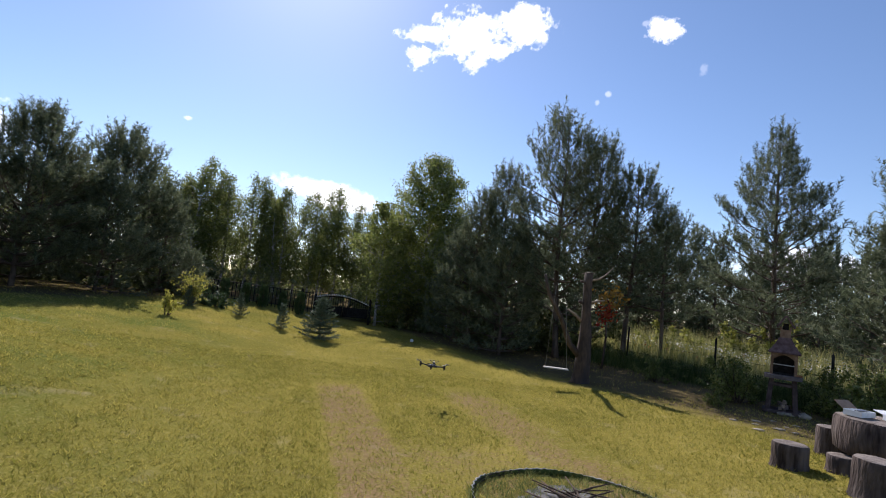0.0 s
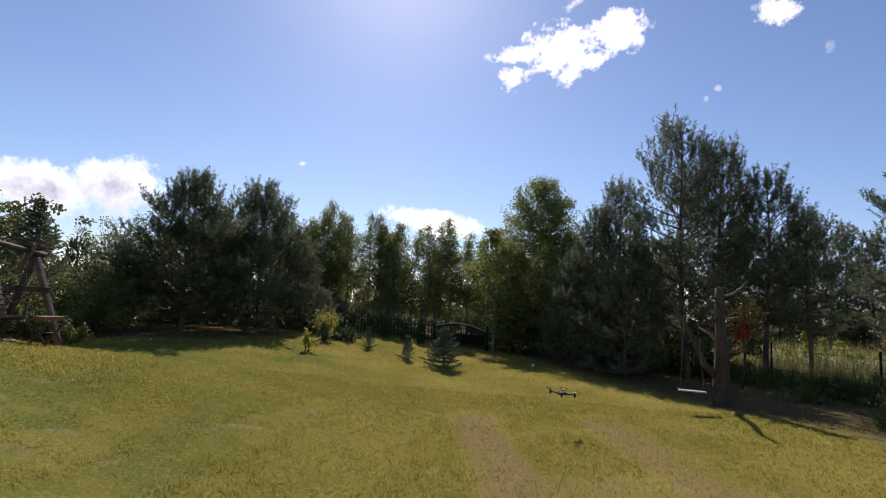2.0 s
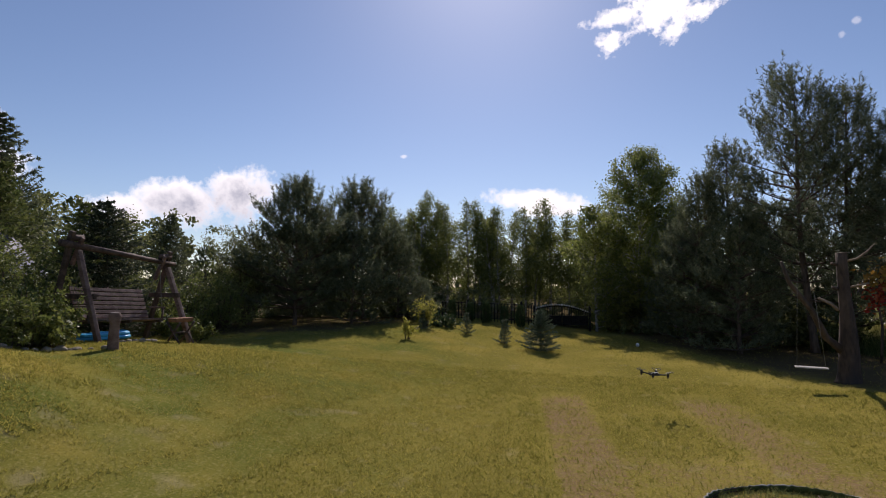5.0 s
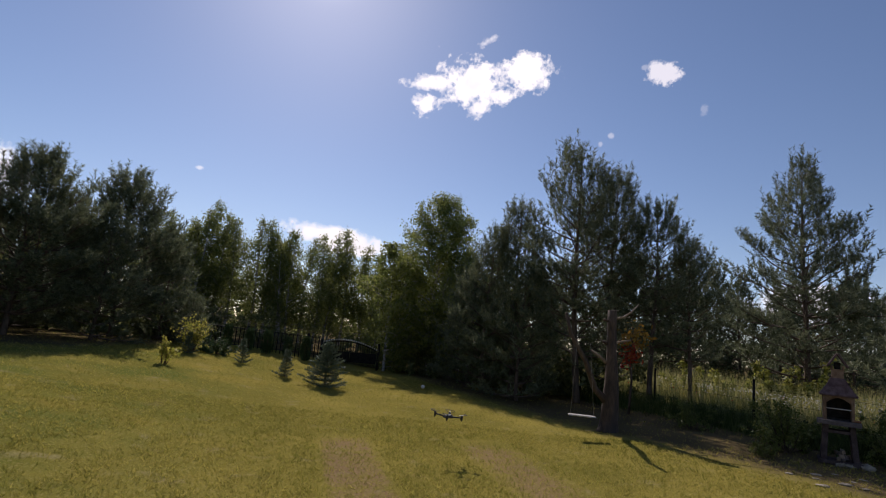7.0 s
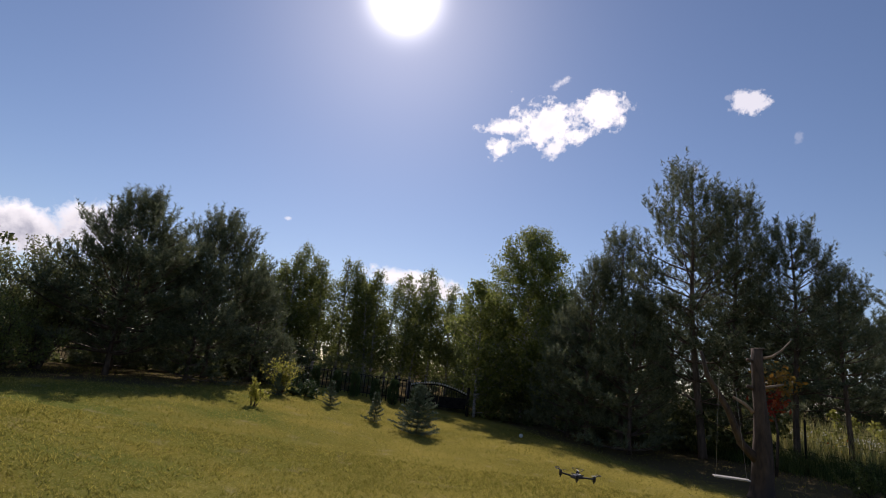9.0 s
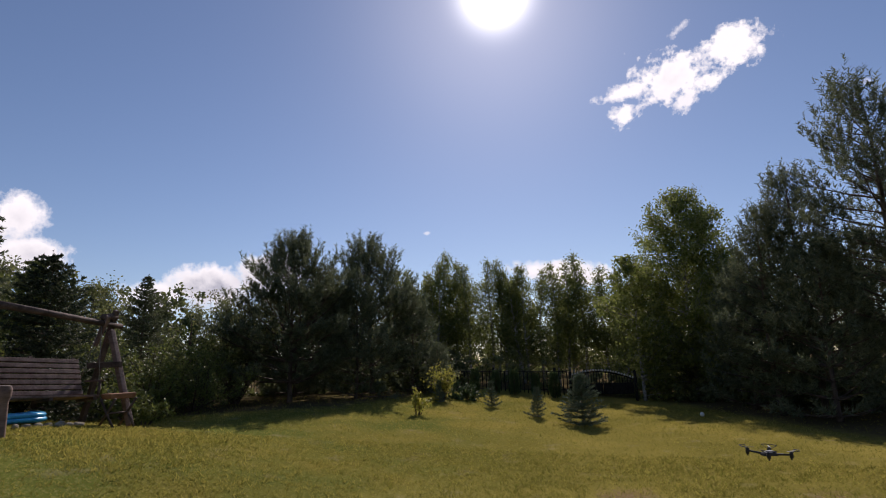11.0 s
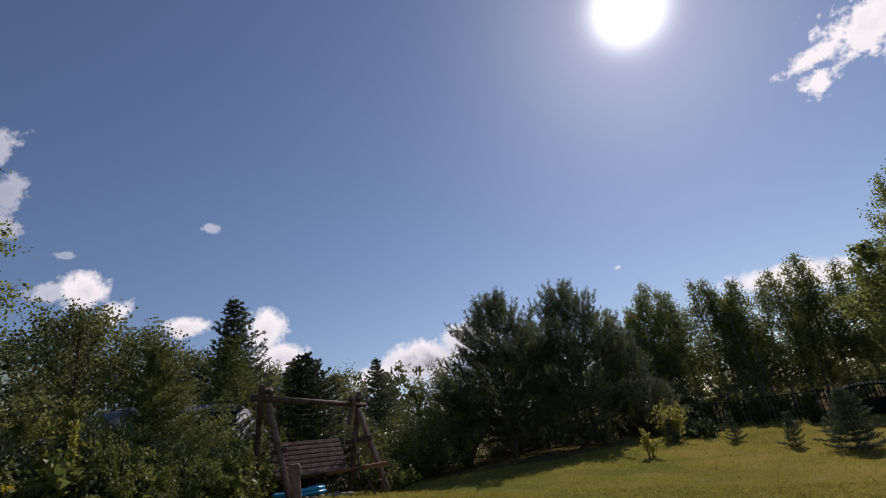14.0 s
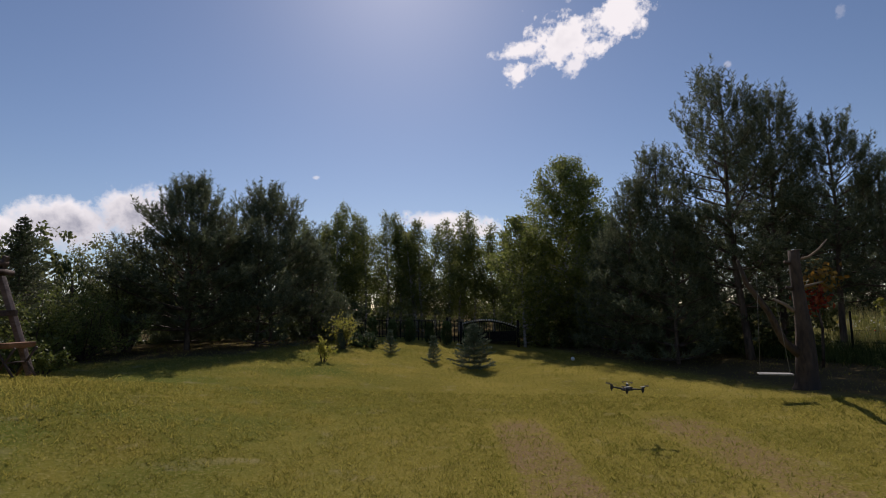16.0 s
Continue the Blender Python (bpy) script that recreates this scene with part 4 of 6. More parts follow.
for k, (x, y, s, me, mm, nm, lab, cat) in enumerate([
    (-9.55, 0.95, 1.0, spruce_bed, (M["pine_bark"], M["dark_spruce_needle"]), "spruce_tree", "broad spruce with sunlit tips over the flower bed", "spruce"),
    (-11.0, 4.55, 1.0, larch_bed, LM, "larch_tree", "feathery light green larch behind the flower bed", "larch"),
    (-9.2, 2.55, 0.36, larch_bed, LM, "larch_tree", "small feathery conifer in the flower bed", "larch"),
    (-11.3, 7.7, 0.76, spruce_bed, LM, "spruce_tree", "spreading conifer close behind the garden swing", "spruce"),
    (-14.6, 7.3, 1.0, spruce_wide, LM, "spruce_tree", "broad light green conifer over the hedge", "spruce"),
    (-13.0, -0.8, 1.0, spruce_tall, SM, "spruce_tree", "dark spruce over the flower bed", "spruce"),
    (-17.5, 4.3, 1.18, round_tree, DT, "leafy_tree", "round-crowned leafy tree beyond the hedge", "tree"),
    (-17.0, 5.9, 1.05, round_tree, DT, "leafy_tree", "round-crowned leafy tree beyond the hedge", "tree"),
    (-18.4, 7.4, 1.0, round_tree, DT, "leafy_tree", "round-crowned leafy tree beyond the hedge", "tree"),
    (-18.6, 9.6, 0.95, round_tree, DT, "leafy_tree", "round-crowned leafy tree beyond the hedge", "tree"),
    (-17.0, 11.8, 0.8, round_tree, DT, "leafy_tree", "round-crowned leafy tree beyond the hedge", "tree"),
    (-20.5, 4.6, 1.3, round_tree, DT, "leafy_tree", "tall leafy tree before the wood", "tree"),
    (-28.0, 3.4, 1.5, round_tree, DT, "leafy_tree", "dark leafy tree behind the house", "tree"),
    (-19.5, 0.2, 1.3, spruce_tall, SM, "spruce_tree", "dark spruce by the house", "spruce"),
    (-10.3, 2.85, 0.74, vine, YV, "shrub", "yellow-leaved climber arching over the hedge", "shrub"),
    (-10.4, 3.6, 0.64, vine, YV, "shrub", "yellow-leaved climber arching over the hedge", "shrub"),
    (-8.25, 3.36, 0.72, bush_low, YM, "shrub", "rounded yellow-green shrub at the front of the bed", "shrub"),
    (-8.35, 4.1, 0.6, bush_low, BM, "shrub", "low green shrub in the flower bed", "shrub"),
    (-8.6, 4.75, 0.72, bush_low, BM, "shrub", "low green shrub in the flower bed", "shrub"),
    (-9.1, 5.3, 0.8, bush_low, BM, "shrub", "low green shrub in the flower bed", "shrub"),
    (-8.9, 1.5, 0.7, bush_low, BM, "shrub", "dark low shrub under the spruce", "shrub"),
    (-8.2, 2.16, 1.0, cushion, YM, "shrub", "clipped golden-green cushion in the bed", "shrub"),
    (-9.6, 4.4, 0.45, bush_mid, BM, "shrub", "leafy shrub behind the thujas", "shrub"),
    (-12.0, 6.1, 0.95, bush_mid, BM, "shrub", "leafy shrub hiding the parked van", "shrub"),
    (-10.2, 5.6, 0.62, bush_mid, BM, "shrub", "leafy shrub beside the garden swing", "shrub"),
    (-10.5, 5.9, 0.55, bush_mid, YV, "shrub", "yellowing shrub beside the garden swing", "shrub"),
]):
    plant(nm, lab, cat, me, mm, x, y, 53 * k, s, names=SF if cat == "shrub" else ("trunk", "crown"))
birch_edge = birch_meshes(78, 8.6, 1.5, base=0.12, limbs=76, twigs=17, per=26, leaf=0.055, hang=0.8, airy=0.09, wooded=False)
plant("birch_tree", "tall birch with hanging twigs over the flower bed", "birch", birch_edge, BIRCH_MATS, -12.4, 1.05)
plant("pine_tree", "tall pine leaning over the flower bed", "pine", pine_high, PINE_DARK, -11.4, -1.6, 40, 1.35)

# ---------------------------------------------------------------- woods and undergrowth


def foliage_bank(name, label, seed, line, depth, low, high, n, leaf, material, clumps=160):
    """A wood or hedge too dense to count: clumps of leaves with an uneven top along a line."""
    r = np.random.default_rng(seed)
    line = np.array(line, float)
    seg = np.concatenate([[0], np.cumsum(np.linalg.norm(np.diff(line, axis=0), axis=1))])
    t = r.uniform(0, seg[-1], clumps)
    cx, cy = np.interp(t, seg, line[:, 0]), np.interp(t, seg, line[:, 1])
    cx, cy = cx + r.normal(size=clumps) * depth, cy + r.normal(size=clumps) * depth
    top = r.uniform(low, high, clumps)
    k = r.integers(0, clumps, n)
    u = r.uniform(0, 1, n)
    rad = (0.28 * top[k] * np.sqrt(np.clip(1.05 - u, 0, 1)) + 0.15) * np.sqrt(r.uniform(0, 1, n))
    a = r.uniform(0, 6.28, n)
    # leaves gather round the ends of boughs
    m = max(1, n // 40)
    b = r.integers(0, m, n)
    k, u, rad, a = k[:m][b], u[:m][b], rad[:m][b], a[:m][b]
    p = np.stack([cx[k] + rad * np.cos(a), cy[k] + rad * np.sin(a), 0 * u], 1)
    p[:, 2] = ground_z(p[:, 0], p[:, 1]) + 0.05 + u * top[k]
    p += r.normal(size=(n, 3)) * ([1, 1, 0.7] * (0.035 + 0.03 * top[k])[:, None])
    p[:, 2] = np.maximum(p[:, 2], ground_z(p[:, 0], p[:, 1]) + 0.02)
    s = Soup()
    leaves(s, r, p, leaf, 0.3)
    ob = link(name, s.mesh(name), material)
    return tagged(ob, label, "wood" if high > 3 else "undergrowth", kind="stuff")


foliage_bank("far_wood", "dark wood behind the birch rows", 81, [(-46, 30), (-22, 36), (0, 38), (16, 36), (34, 30), (46, 16)], 1.6, 1.7, 3.4, 22000, 0.22, M["birch_far"], 320)
foliage_bank("undergrowth", "dark undergrowth behind the birch row", 80, [(-22, 27.8), (-8, 28.6), (3, 29)], 0.7, 0.7, 1.9, 20000, 0.09, M["shrub_leaf"], 110)
foliage_bank("far_wood", "dark wood beyond the hedge", 82, [(-30, 26), (-26, 14), (-26, 2), (-24, -8)], 1.2, 3.6, 5.8, 38000, 0.17, M["shrub_leaf"], 140)
foliage_bank("undergrowth", "dark undergrowth along the back fence", 83, [(-19, 21.3), (-5.4, 23.2), (-2.6, 24.2)], 0.35, 0.5, 1.5, 18000, 0.06, M["shrub_leaf"], 120)
foliage_bank("undergrowth", "dark undergrowth below the pine row", 84, [(-2.4, 23.7), (-0.6, 22.6), (1.2, 21.2), (3.6, 18.6), (4.8, 16.6)], 0.45, 0.5, 1.6, 16000, 0.08, M["shrub_leaf"], 110)
foliage_bank("undergrowth", "shaded weeds along the wire fence", 85, [(4.2, 17.4), (5.3, 15.0), (6.2, 12.6), (7.3, 10.2), (8.2, 8.0)], 0.14, 0.14, 0.36, 14000, 0.035, M["shrub_leaf"], 170)
foliage_bank("undergrowth", "dark undergrowth behind the young pines", 86, [(-16.5, 16), (-12.5, 18.6), (-9, 19.6)], 0.4, 0.5, 1.5, 13000, 0.09, M["shrub_leaf"], 90)
foliage_bank("undergrowth", "tangled undergrowth behind the garden swing", 87, [(-11.6, 5.0), (-11.8, 7.2), (-12, 9.5), (-12.6, 12.4)], 0.35, 0.5, 1.5, 18000, 0.05, M["shrub_leaf"], 110)
foliage_bank("undergrowth", "hedge foliage behind the flower bed", 88, [(-10.8, -1), (-11.4, 1.6), (-11.6, 2.9), (-16.6, 5.4), (-17.0, 8.5)], 0.45, 0.9, 2.2, 24000, 0.05, M["shrub_leaf"], 120)
foliage_bank("undergrowth", "low plants in the flower bed", 89, [(-8.2, 0.6), (-8.5, 2.2), (-8.6, 3.6), (-9.0, 5.0)], 0.22, 0.12, 0.42, 14000, 0.05, M["shrub_leaf"], 120)

# dark grassy weeds along the wire fence
M["weed"] = mat("dark_weed_blades", (0.045, 0.070, 0.020), (0.120, 0.150, 0.050), 0.9, 0.8, spec=0.05, fine=6, translucent=0.3, islands=0.6)
r = np.random.default_rng(90)
f = r.uniform(0, 1, 16000) ** 0.8
p = np.stack([4.0 + 4.1 * f, 17.6 - 9.9 * f], 1) + r.normal(size=(16000, 2)) * [0.28, 0.2]
tufts("fence_weeds", M["weed"], "dark grassy weeds along the wire fence", p, 0.34, 0.012, 93, 0.28)

# the meadow beyond the wire fence
r = np.random.default_rng(91)
p = np.stack([r.uniform(3, 22, 150000), r.uniform(7, 24, 150000)], 1)
p = p[(p[:, 0] - 3.9) * 2.9 + (p[:, 1] - 18) * 1.2 > 1.0]
keep = r.uniform(size=len(p)) < np.clip(1.4 - np.hypot(p[:, 0] - 6, p[:, 1] - 11) / 14, 0.25, 1)
tufts("meadow_grass", M["meadow"], "tall uncut meadow grass going to seed", p[keep], 0.66, 0.020, 92, 0.22)
for nm, mm, n, lab in (("white_flowers", "white_flower", 9000, "white wild flowers in the meadow"), ("yellow_flowers", "yellow_flower", 700, "yellow wild flowers in the meadow"), ("red_flowers", "red_flower", 90, "red poppies in the meadow")):
    q = np.stack([r.uniform(4.5, 15, n), r.uniform(9, 19, n)], 1)
    q = q[(q[:, 0] - 3.9) * 2.9 + (q[:, 1] - 18) * 1.2 > (5.5 if nm == "white_flowers" else 2.0)]
    s = Soup()
    leaves(s, r, np.stack([q[:, 0], q[:, 1], ground_z(q[:, 0], q[:, 1]) + r.uniform(0.45, 0.72, len(q))], 1), 0.045, -0.2, 1.0)
    tagged(link(nm, s.mesh(nm), M[mm]), lab, "flowers", kind="stuff")
bush_round = shrub_meshes(95, 1.3, 0.95, 20, 200, 0.08, 0.6)
for x, y, sc in ((8.2, 15.6, 1.0), (9.6, 15.2, 1.15), (6.9, 16.6, 0.9), (11.5, 17.6, 1.1), (7.6, 17.4, 0.8)):
    plant("shrub", "round light green bush in the meadow", "shrub", bush_round, YV, x, y + 0.8, 30 * x, sc * 0.9, names=SF, group="bushes in the meadow")

# ---------------------------------------------------------------- back fence and gate


def slat_fence(a, b, height, gap, label):
    """A metal fence of upright slats between two rails, on posts."""
    a, b = Vector(a), Vector(b)
    d = b - a
    length, yaw = d.length, math.degrees(math.atan2(d.y, d.x))
    z0, z1 = gz(a.x, a.y), gz(b.x, b.y)
    ob = thing("fence", label, "fence", pose(a.x, a.y, z0, 0, 0, yaw))
    slope = (z1 - z0) / length
    rail = [(0, 0, 0.25), (length, 0, 0.25 + z1 - z0)]
    rod("rail", rail, 0.015, M["dark_metal"], ob, 4)
    rod("rail", [(x, y, z + height * 0.68) for x, y, z in rail], 0.015, M["dark_metal"], ob, 4)
    s = Soup()
    tube(s, [(0, 0, 0.06), (0, 0, height - 0.05), (0, 0, height)], [0.017, 0.017, 0.004], 4)
    me = s.mesh("slat")
    s = Soup()
    tube(s, [(0, 0, -0.1), (0, 0, height + 0.06), (0, 0, height + 0.10)], [0.05, 0.05, 0.01], 4)
    pe = s.mesh("post")
    n = int(length / gap)
    for k in range(n + 1):
        x = k * length / n
        post = k % 16 == 0
        o = link("post" if post else "slat", pe if post else me, M["dark_metal"], ob)
        o.location = (x, 0, slope * x)
    return ob


slat_fence((-19.0, 19.6), (-5.25, 21.55), 0.92, 0.14, "dark upright-slat metal fence behind the garden")


def gate():
    """A double gate with an arched top set with pale knobs."""
    ax, ay, bx, by = -5.15, 21.6, -3.05, 22.4
    length, yaw = math.hypot(bx - ax, by - ay), math.degrees(math.atan2(by - ay, bx - ax))
    ob = thing("gate", "dark double gate with an arched top rail and pale knobs", "gate", pose(ax, ay, gz(ax, ay) - 0.05, 0, 0, yaw))
    for x in (0, length):
        rod("gate_post", [(x, 0, -0.2), (x, 0, 0.92)], 0.05, M["dark_metal"], ob, 6)
    top = lambda x: 0.48 + 0.42 * math.sin(math.pi * (0.22 + 0.70 * x / length))  # noqa: E731
    for half in (0, 1):
        x0, x1 = (0.08, length / 2 - 0.02) if half == 0 else (length / 2 + 0.02, length - 0.08)
        leaf = thing("gate_leaf", "", "")
        leaf.parent = ob
        xs = np.linspace(x0, x1, 12)
        rod("arched_rail", [(x, 0, top(x)) for x in xs], 0.025, M["dark_metal"], leaf, 6)
        rod("bottom_rail", [(x0, 0, 0.14), (x1, 0, 0.14)], 0.025, M["dark_metal"], leaf, 4)
        box("panel", (x1 - x0, 0.02, 0.34), M["dark_metal"], leaf, ((x0 + x1) / 2, 0.03, 0.33), bevel=0.004)
        for x in xs:
            rod("bar", [(x, 0, 0.14), (x, 0, top(x) + 0.04)], 0.012, M["dark_metal"], leaf, 4)
            lathe("knob", [(0.002, -0.035), (0.028, -0.015), (0.034, 0.005), (0.02, 0.03), (0.002, 0.04)], M["pale_metal"], leaf, (x, 0, top(x) + 0.055), 8, "pale worn knob" if x == xs[0] else "")


gate()

# ---------------------------------------------------------------- wire fence on the meadow side


def wire_fence():
    pts = [(3.9, 18.0), (5.1, 15.1), (6.17, 12.5), (7.15, 10.2), (8.2, 7.7)]
    ob = thing("wire_fence", "wire fence on dark metal posts along the meadow", "fence")
    for x, y in pts:
        rod("post", [(x, y, gz(x, y) - 0.2), (x, y, gz(x, y) + 1.05), (x, y, gz(x, y) + 1.08)], 0.03, M["dark_metal"], ob, 8, radii=[0.026, 0.024, 0.008])
    for h in (0.15, 0.4, 0.65, 0.9):
        rod("wire", [(x, y, gz(x, y) + h) for x, y in pts], 0.003, M["dark_metal"], ob, 3)
    for k in range(90):
        f = k / 90 * (len(pts) - 1)
        i = int(f)
        x, y = (pts[i][c] + (pts[i + 1][c] - pts[i][c]) * (f - i) for c in (0, 1))
        rod("stay_wire", [(x, y, gz(x, y) + 0.05), (x, y, gz(x, y) + 0.95)], 0.0012, M["dark_metal"], ob, 3)


wire_fence()

# ---------------------------------------------------------------- cut pine and rope swing


def cut_pine():
    x0, y0 = 3.0, 11.87
    ob = thing("cut_pine", "topped pine trunk with a fork and bare branch stubs", "tree trunk", pose(x0, y0, gz(x0, y0) - 0.05))
    s = Soup()
    r = np.random.default_rng(4)
    zs = np.array([0, 0.08, 0.25, 0.6, 1.0, 1.4, 1.8, 2.15, 2.42])
    tube(s, np.stack([0.02 * np.sin(2 * zs), 0.02 * np.cos(3 * zs), zs], 1), [0.25, 0.20, 0.175, 0.16, 0.135, 0.105, 0.095, 0.09, 0.088], 14)
    link("trunk", s.mesh("trunk"), M["bare_trunk"], ob, smooth=False)
    lathe("cut_top", [(0.087, 0.0), (0.08, 0.012), (0.002, 0.014)], M["cut_wood"], ob, (0.02, -0.01, 2.415), 14, "pale sawn top of the trunk")
    for nm, pts, rad, m, lab in (
        ("forked_limb", [(-0.05, 0, 0.6), (-0.34, -0.12, 0.86), (-0.58, -0.28, 1.36), (-0.93, -0.42, 1.86), (-1.06, -0.52, 2.25)], [0.085, 0.062, 0.050, 0.038, 0.024], "bare_trunk", ""),
        ("branch", [(0.06, 0, 2.26), (0.2, -0.03, 2.3), (0.34, -0.06, 2.42), (0.47, -0.08, 2.58)], [0.024, 0.02, 0.015, 0.008], "cut_wood", "peeled pale branch"),
        ("branch", [(0.08, 0, 1.78), (0.22, -0.03, 1.82), (0.36, -0.05, 1.86)], [0.024, 0.02, 0.013], "cut_wood", "peeled pale branch"),
        ("branch", [(-0.1, 0, 1.36), (-0.22, 0.02, 1.48), (-0.40, 0.04, 1.58)], [0.032, 0.028, 0.02], "cut_wood", "peeled pale branch"),
        ("stub", [(-0.1, 0, 1.75), (-0.19, 0, 1.78)], [0.035, 0.03], "bare_trunk", ""),
        ("stub", [(-0.1, 0, 2.2), (-0.19, -0.02, 2.22)], [0.03, 0.025], "bare_trunk", ""),
    ):
        t = Soup()
        tube(t, pts, rad, 8)
        link(nm, t.mesh(nm), M[m], ob, lab)
    ob2 = thing("rope_swing", "plain board swing seat hung on two pale ropes", "swing", pose(2.27, 11.05, gz(2.27, 11.05)))
    box("seat", (0.48, 0.18, 0.022), M["seat_board"], ob2, (0, 0, 0.40), (0, 0, -6), 0.006)
    rod("rope", [(-0.21, 0.02, 0.38), (-0.14, 0.02, 2.02)], 0.003, M["rope"], ob2, 5)
    rod("rope", [(0.21, -0.02, 0.38), (0.10, 0.05, 1.72)], 0.003, M["rope"], ob2, 5)


cut_pine()


def maple():
    ob = thing("maple_tree", "small maple turning orange above and red below", "tree", pose(4.15, 14.2, gz(4.15, 14.2)))
    r = np.random.default_rng(6)
    s = Soup()
    tube(s, [(0, 0, 0), (0.05, 0, 0.8), (0.0, 0.05, 1.4), (0.08, 0, 2.0)], [0.03, 0.025, 0.018, 0.008], 6)
    link("trunk", s.mesh("trunk"), M["twig"], ob)
    for nm, mm, c, n, sp in (("foliage", "orange_leaf", (0.1, 0, 1.85), 170, 0.17), ("foliage", "red_leaf", (0.0, 0, 1.4), 130, 0.13)):
        t = Soup()
        leaves(t, r, np.array(c) + r.normal(size=(n, 3)) * [sp, sp, 0.14], 0.075, 0.2)
        link(nm, t.mesh(nm), M[mm], ob, "orange leaves" if mm == "orange_leaf" else "red leaves")


maple()

# ---------------------------------------------------------------- barbecue


def barbecue():
    """A cast-stone garden barbecue: legs, table, arched firebox, hood, chimney with a gabled cap."""
    x0, y0 = 5.86, 9.6
    ob = thing("barbecue", "cast-stone garden barbecue with arched firebox and chimney", "barbecue", pose(x0, y0, gz(x0, y0), 0, 0, -32) @ Matrix.Diagonal((0.78, 0.78, 0.95, 1)))
    box("base_slab", (0.72, 0.60, 0.06), M["dark_cast"], ob, (0, 0, 0.03), bevel=0.012, jitter=0.006)
    for sx in (-1, 1):
        box("leg", (0.10, 0.42, 0.56), M["dark_cast"], ob, (0.235 * sx, 0.02, 0.33), (0, 5 * -sx, 0), 0.012, 0.92)
    box("ash_shelf", (0.46, 0.40, 0.05), M["dark_cast"], ob, (0, 0.03, 0.50), bevel=0.01)
    bm = bmesh.new()
    n = 20
    ring = [(0.36 * math.copysign(abs(math.cos(t)) ** 0.5, math.cos(t)), 0.30 * math.copysign(abs(math.sin(t)) ** 0.5, math.sin(t)) - 0.04) for t in [2 * math.pi * k / n for k in range(n)]]
    lo, hi = [bm.verts.new((x, y, 0.61)) for x, y in ring], [bm.verts.new((x, y, 0.67)) for x, y in ring]
    mid = [bm.verts.new((x * 0.975, y * 0.975, 0.68)) for x, y in ring]
    for k in range(n):
        j = (k + 1) % n
        bm.faces.new((lo[k], lo[j], hi[j], hi[k]))
        bm.faces.new((hi[k], hi[j], mid[j], mid[k]))
    bm.faces.new(mid)
    bm.faces.new(lo[::-1])
    part("table", bm, M["concrete"], ob, "grey cast table plate")
    # firebox: side walls, back and an arched front
    for sx in (-1, 1):
        box("side_wall", (0.055, 0.38, 0.40), M["tan_concrete"], ob, (0.225 * sx, 0.05, 0.88), (0, 0, 0), 0.008)
    box("back_wall", (0.40, 0.05, 0.40), M["soot"], ob, (0, 0.215, 0.88), bevel=0.006)
    box("hearth", (0.39, 0.32, 0.02), M["soot"], ob, (0, 0.04, 0.695), bevel=0.004)
    bm = bmesh.new()
    arch = [(-0.198, 0.95)] + [(-0.198 + 0.396 * k / 12, 0.95 + 0.085 * math.sin(math.pi * k / 12)) for k in range(1, 12)] + [(0.198, 0.95)]
    for y in (-0.14, -0.09):
        for k in range(12):
            (xa, za), (xb, zb) = arch[k], arch[k + 1]
            bm.faces.new([bm.verts.new(v) for v in ((xa, y, za), (xb, y, zb), (xb, y, 1.08), (xa, y, 1.08))])
    for k in range(12):
        (xa, za), (xb, zb) = arch[k], arch[k + 1]
        bm.faces.new([bm.verts.new(v) for v in ((xa, -0.14, za), (xb, -0.14, zb), (xb, -0.09, zb), (xa, -0.09, za))])
    part("arch", bm, M["tan_concrete"], ob)
    # hood: square below, flaring at the eaves, drawn in to the chimney
    bm = bmesh.new()
    prof = [(0.300, 0.255, 1.06), (0.310, 0.265, 1.085), (0.255, 0.215, 1.14), (0.19, 0.165, 1.225), (0.135, 0.125, 1.315), (0.115, 0.11, 1.35)]
    rings = [[bm.verts.new((sx * a, sy * b + 0.04, z)) for sx, sy in ((-1, -1), (1, -1), (1, 1), (-1, 1))] for a, b, z in prof]
    for r0, r1 in zip(rings, rings[1:]):
        for k in range(4):
            bm.faces.new((r0[k], r0[(k + 1) % 4], r1[(k + 1) % 4], r1[k]))
    bm.faces.new(rings[-1])
    bm.faces.new(rings[0][::-1])
    part("hood", bm, M["hood"], ob, "brown-violet cast hood")
    box("chimney", (0.20, 0.19, 0.15), M["tan_concrete"], ob, (0, 0.04, 1.42), bevel=0.008, taper=0.96)
    cap = thing("chimney_cap", "", "")
    cap.parent = ob
    for sx in (-1, 1):
        box("roof_slab", (0.27, 0.26, 0.032), M["hood"], cap, (0.088 * sx, 0.04, 1.640), (0, 52 * sx, 0), 0.005)
        box("cap_side", (0.03, 0.2, 0.07), M["tan_concrete"], cap, (0.095 * sx, 0.04, 1.515), bevel=0.004)
    box("cap_back", (0.11, 0.03, 0.12), M["soot"], cap, (0, 0.11, 1.55), bevel=0.003)
    grate = thing("grate", "", "")
    grate.parent = ob
    for k in range(9):
        rod("bar", [(-0.18 + 0.045 * k, -0.12, 0.86), (-0.18 + 0.045 * k, 0.18, 0.86)], 0.004, M["pale_metal"], grate, 5)
    rod("front_bar", [(-0.2, -0.13, 0.86), (0.2, -0.13, 0.86)], 0.007, M["pale_metal"], grate, 5)
    # firewood and rubble below
    rr = random.Random(3)
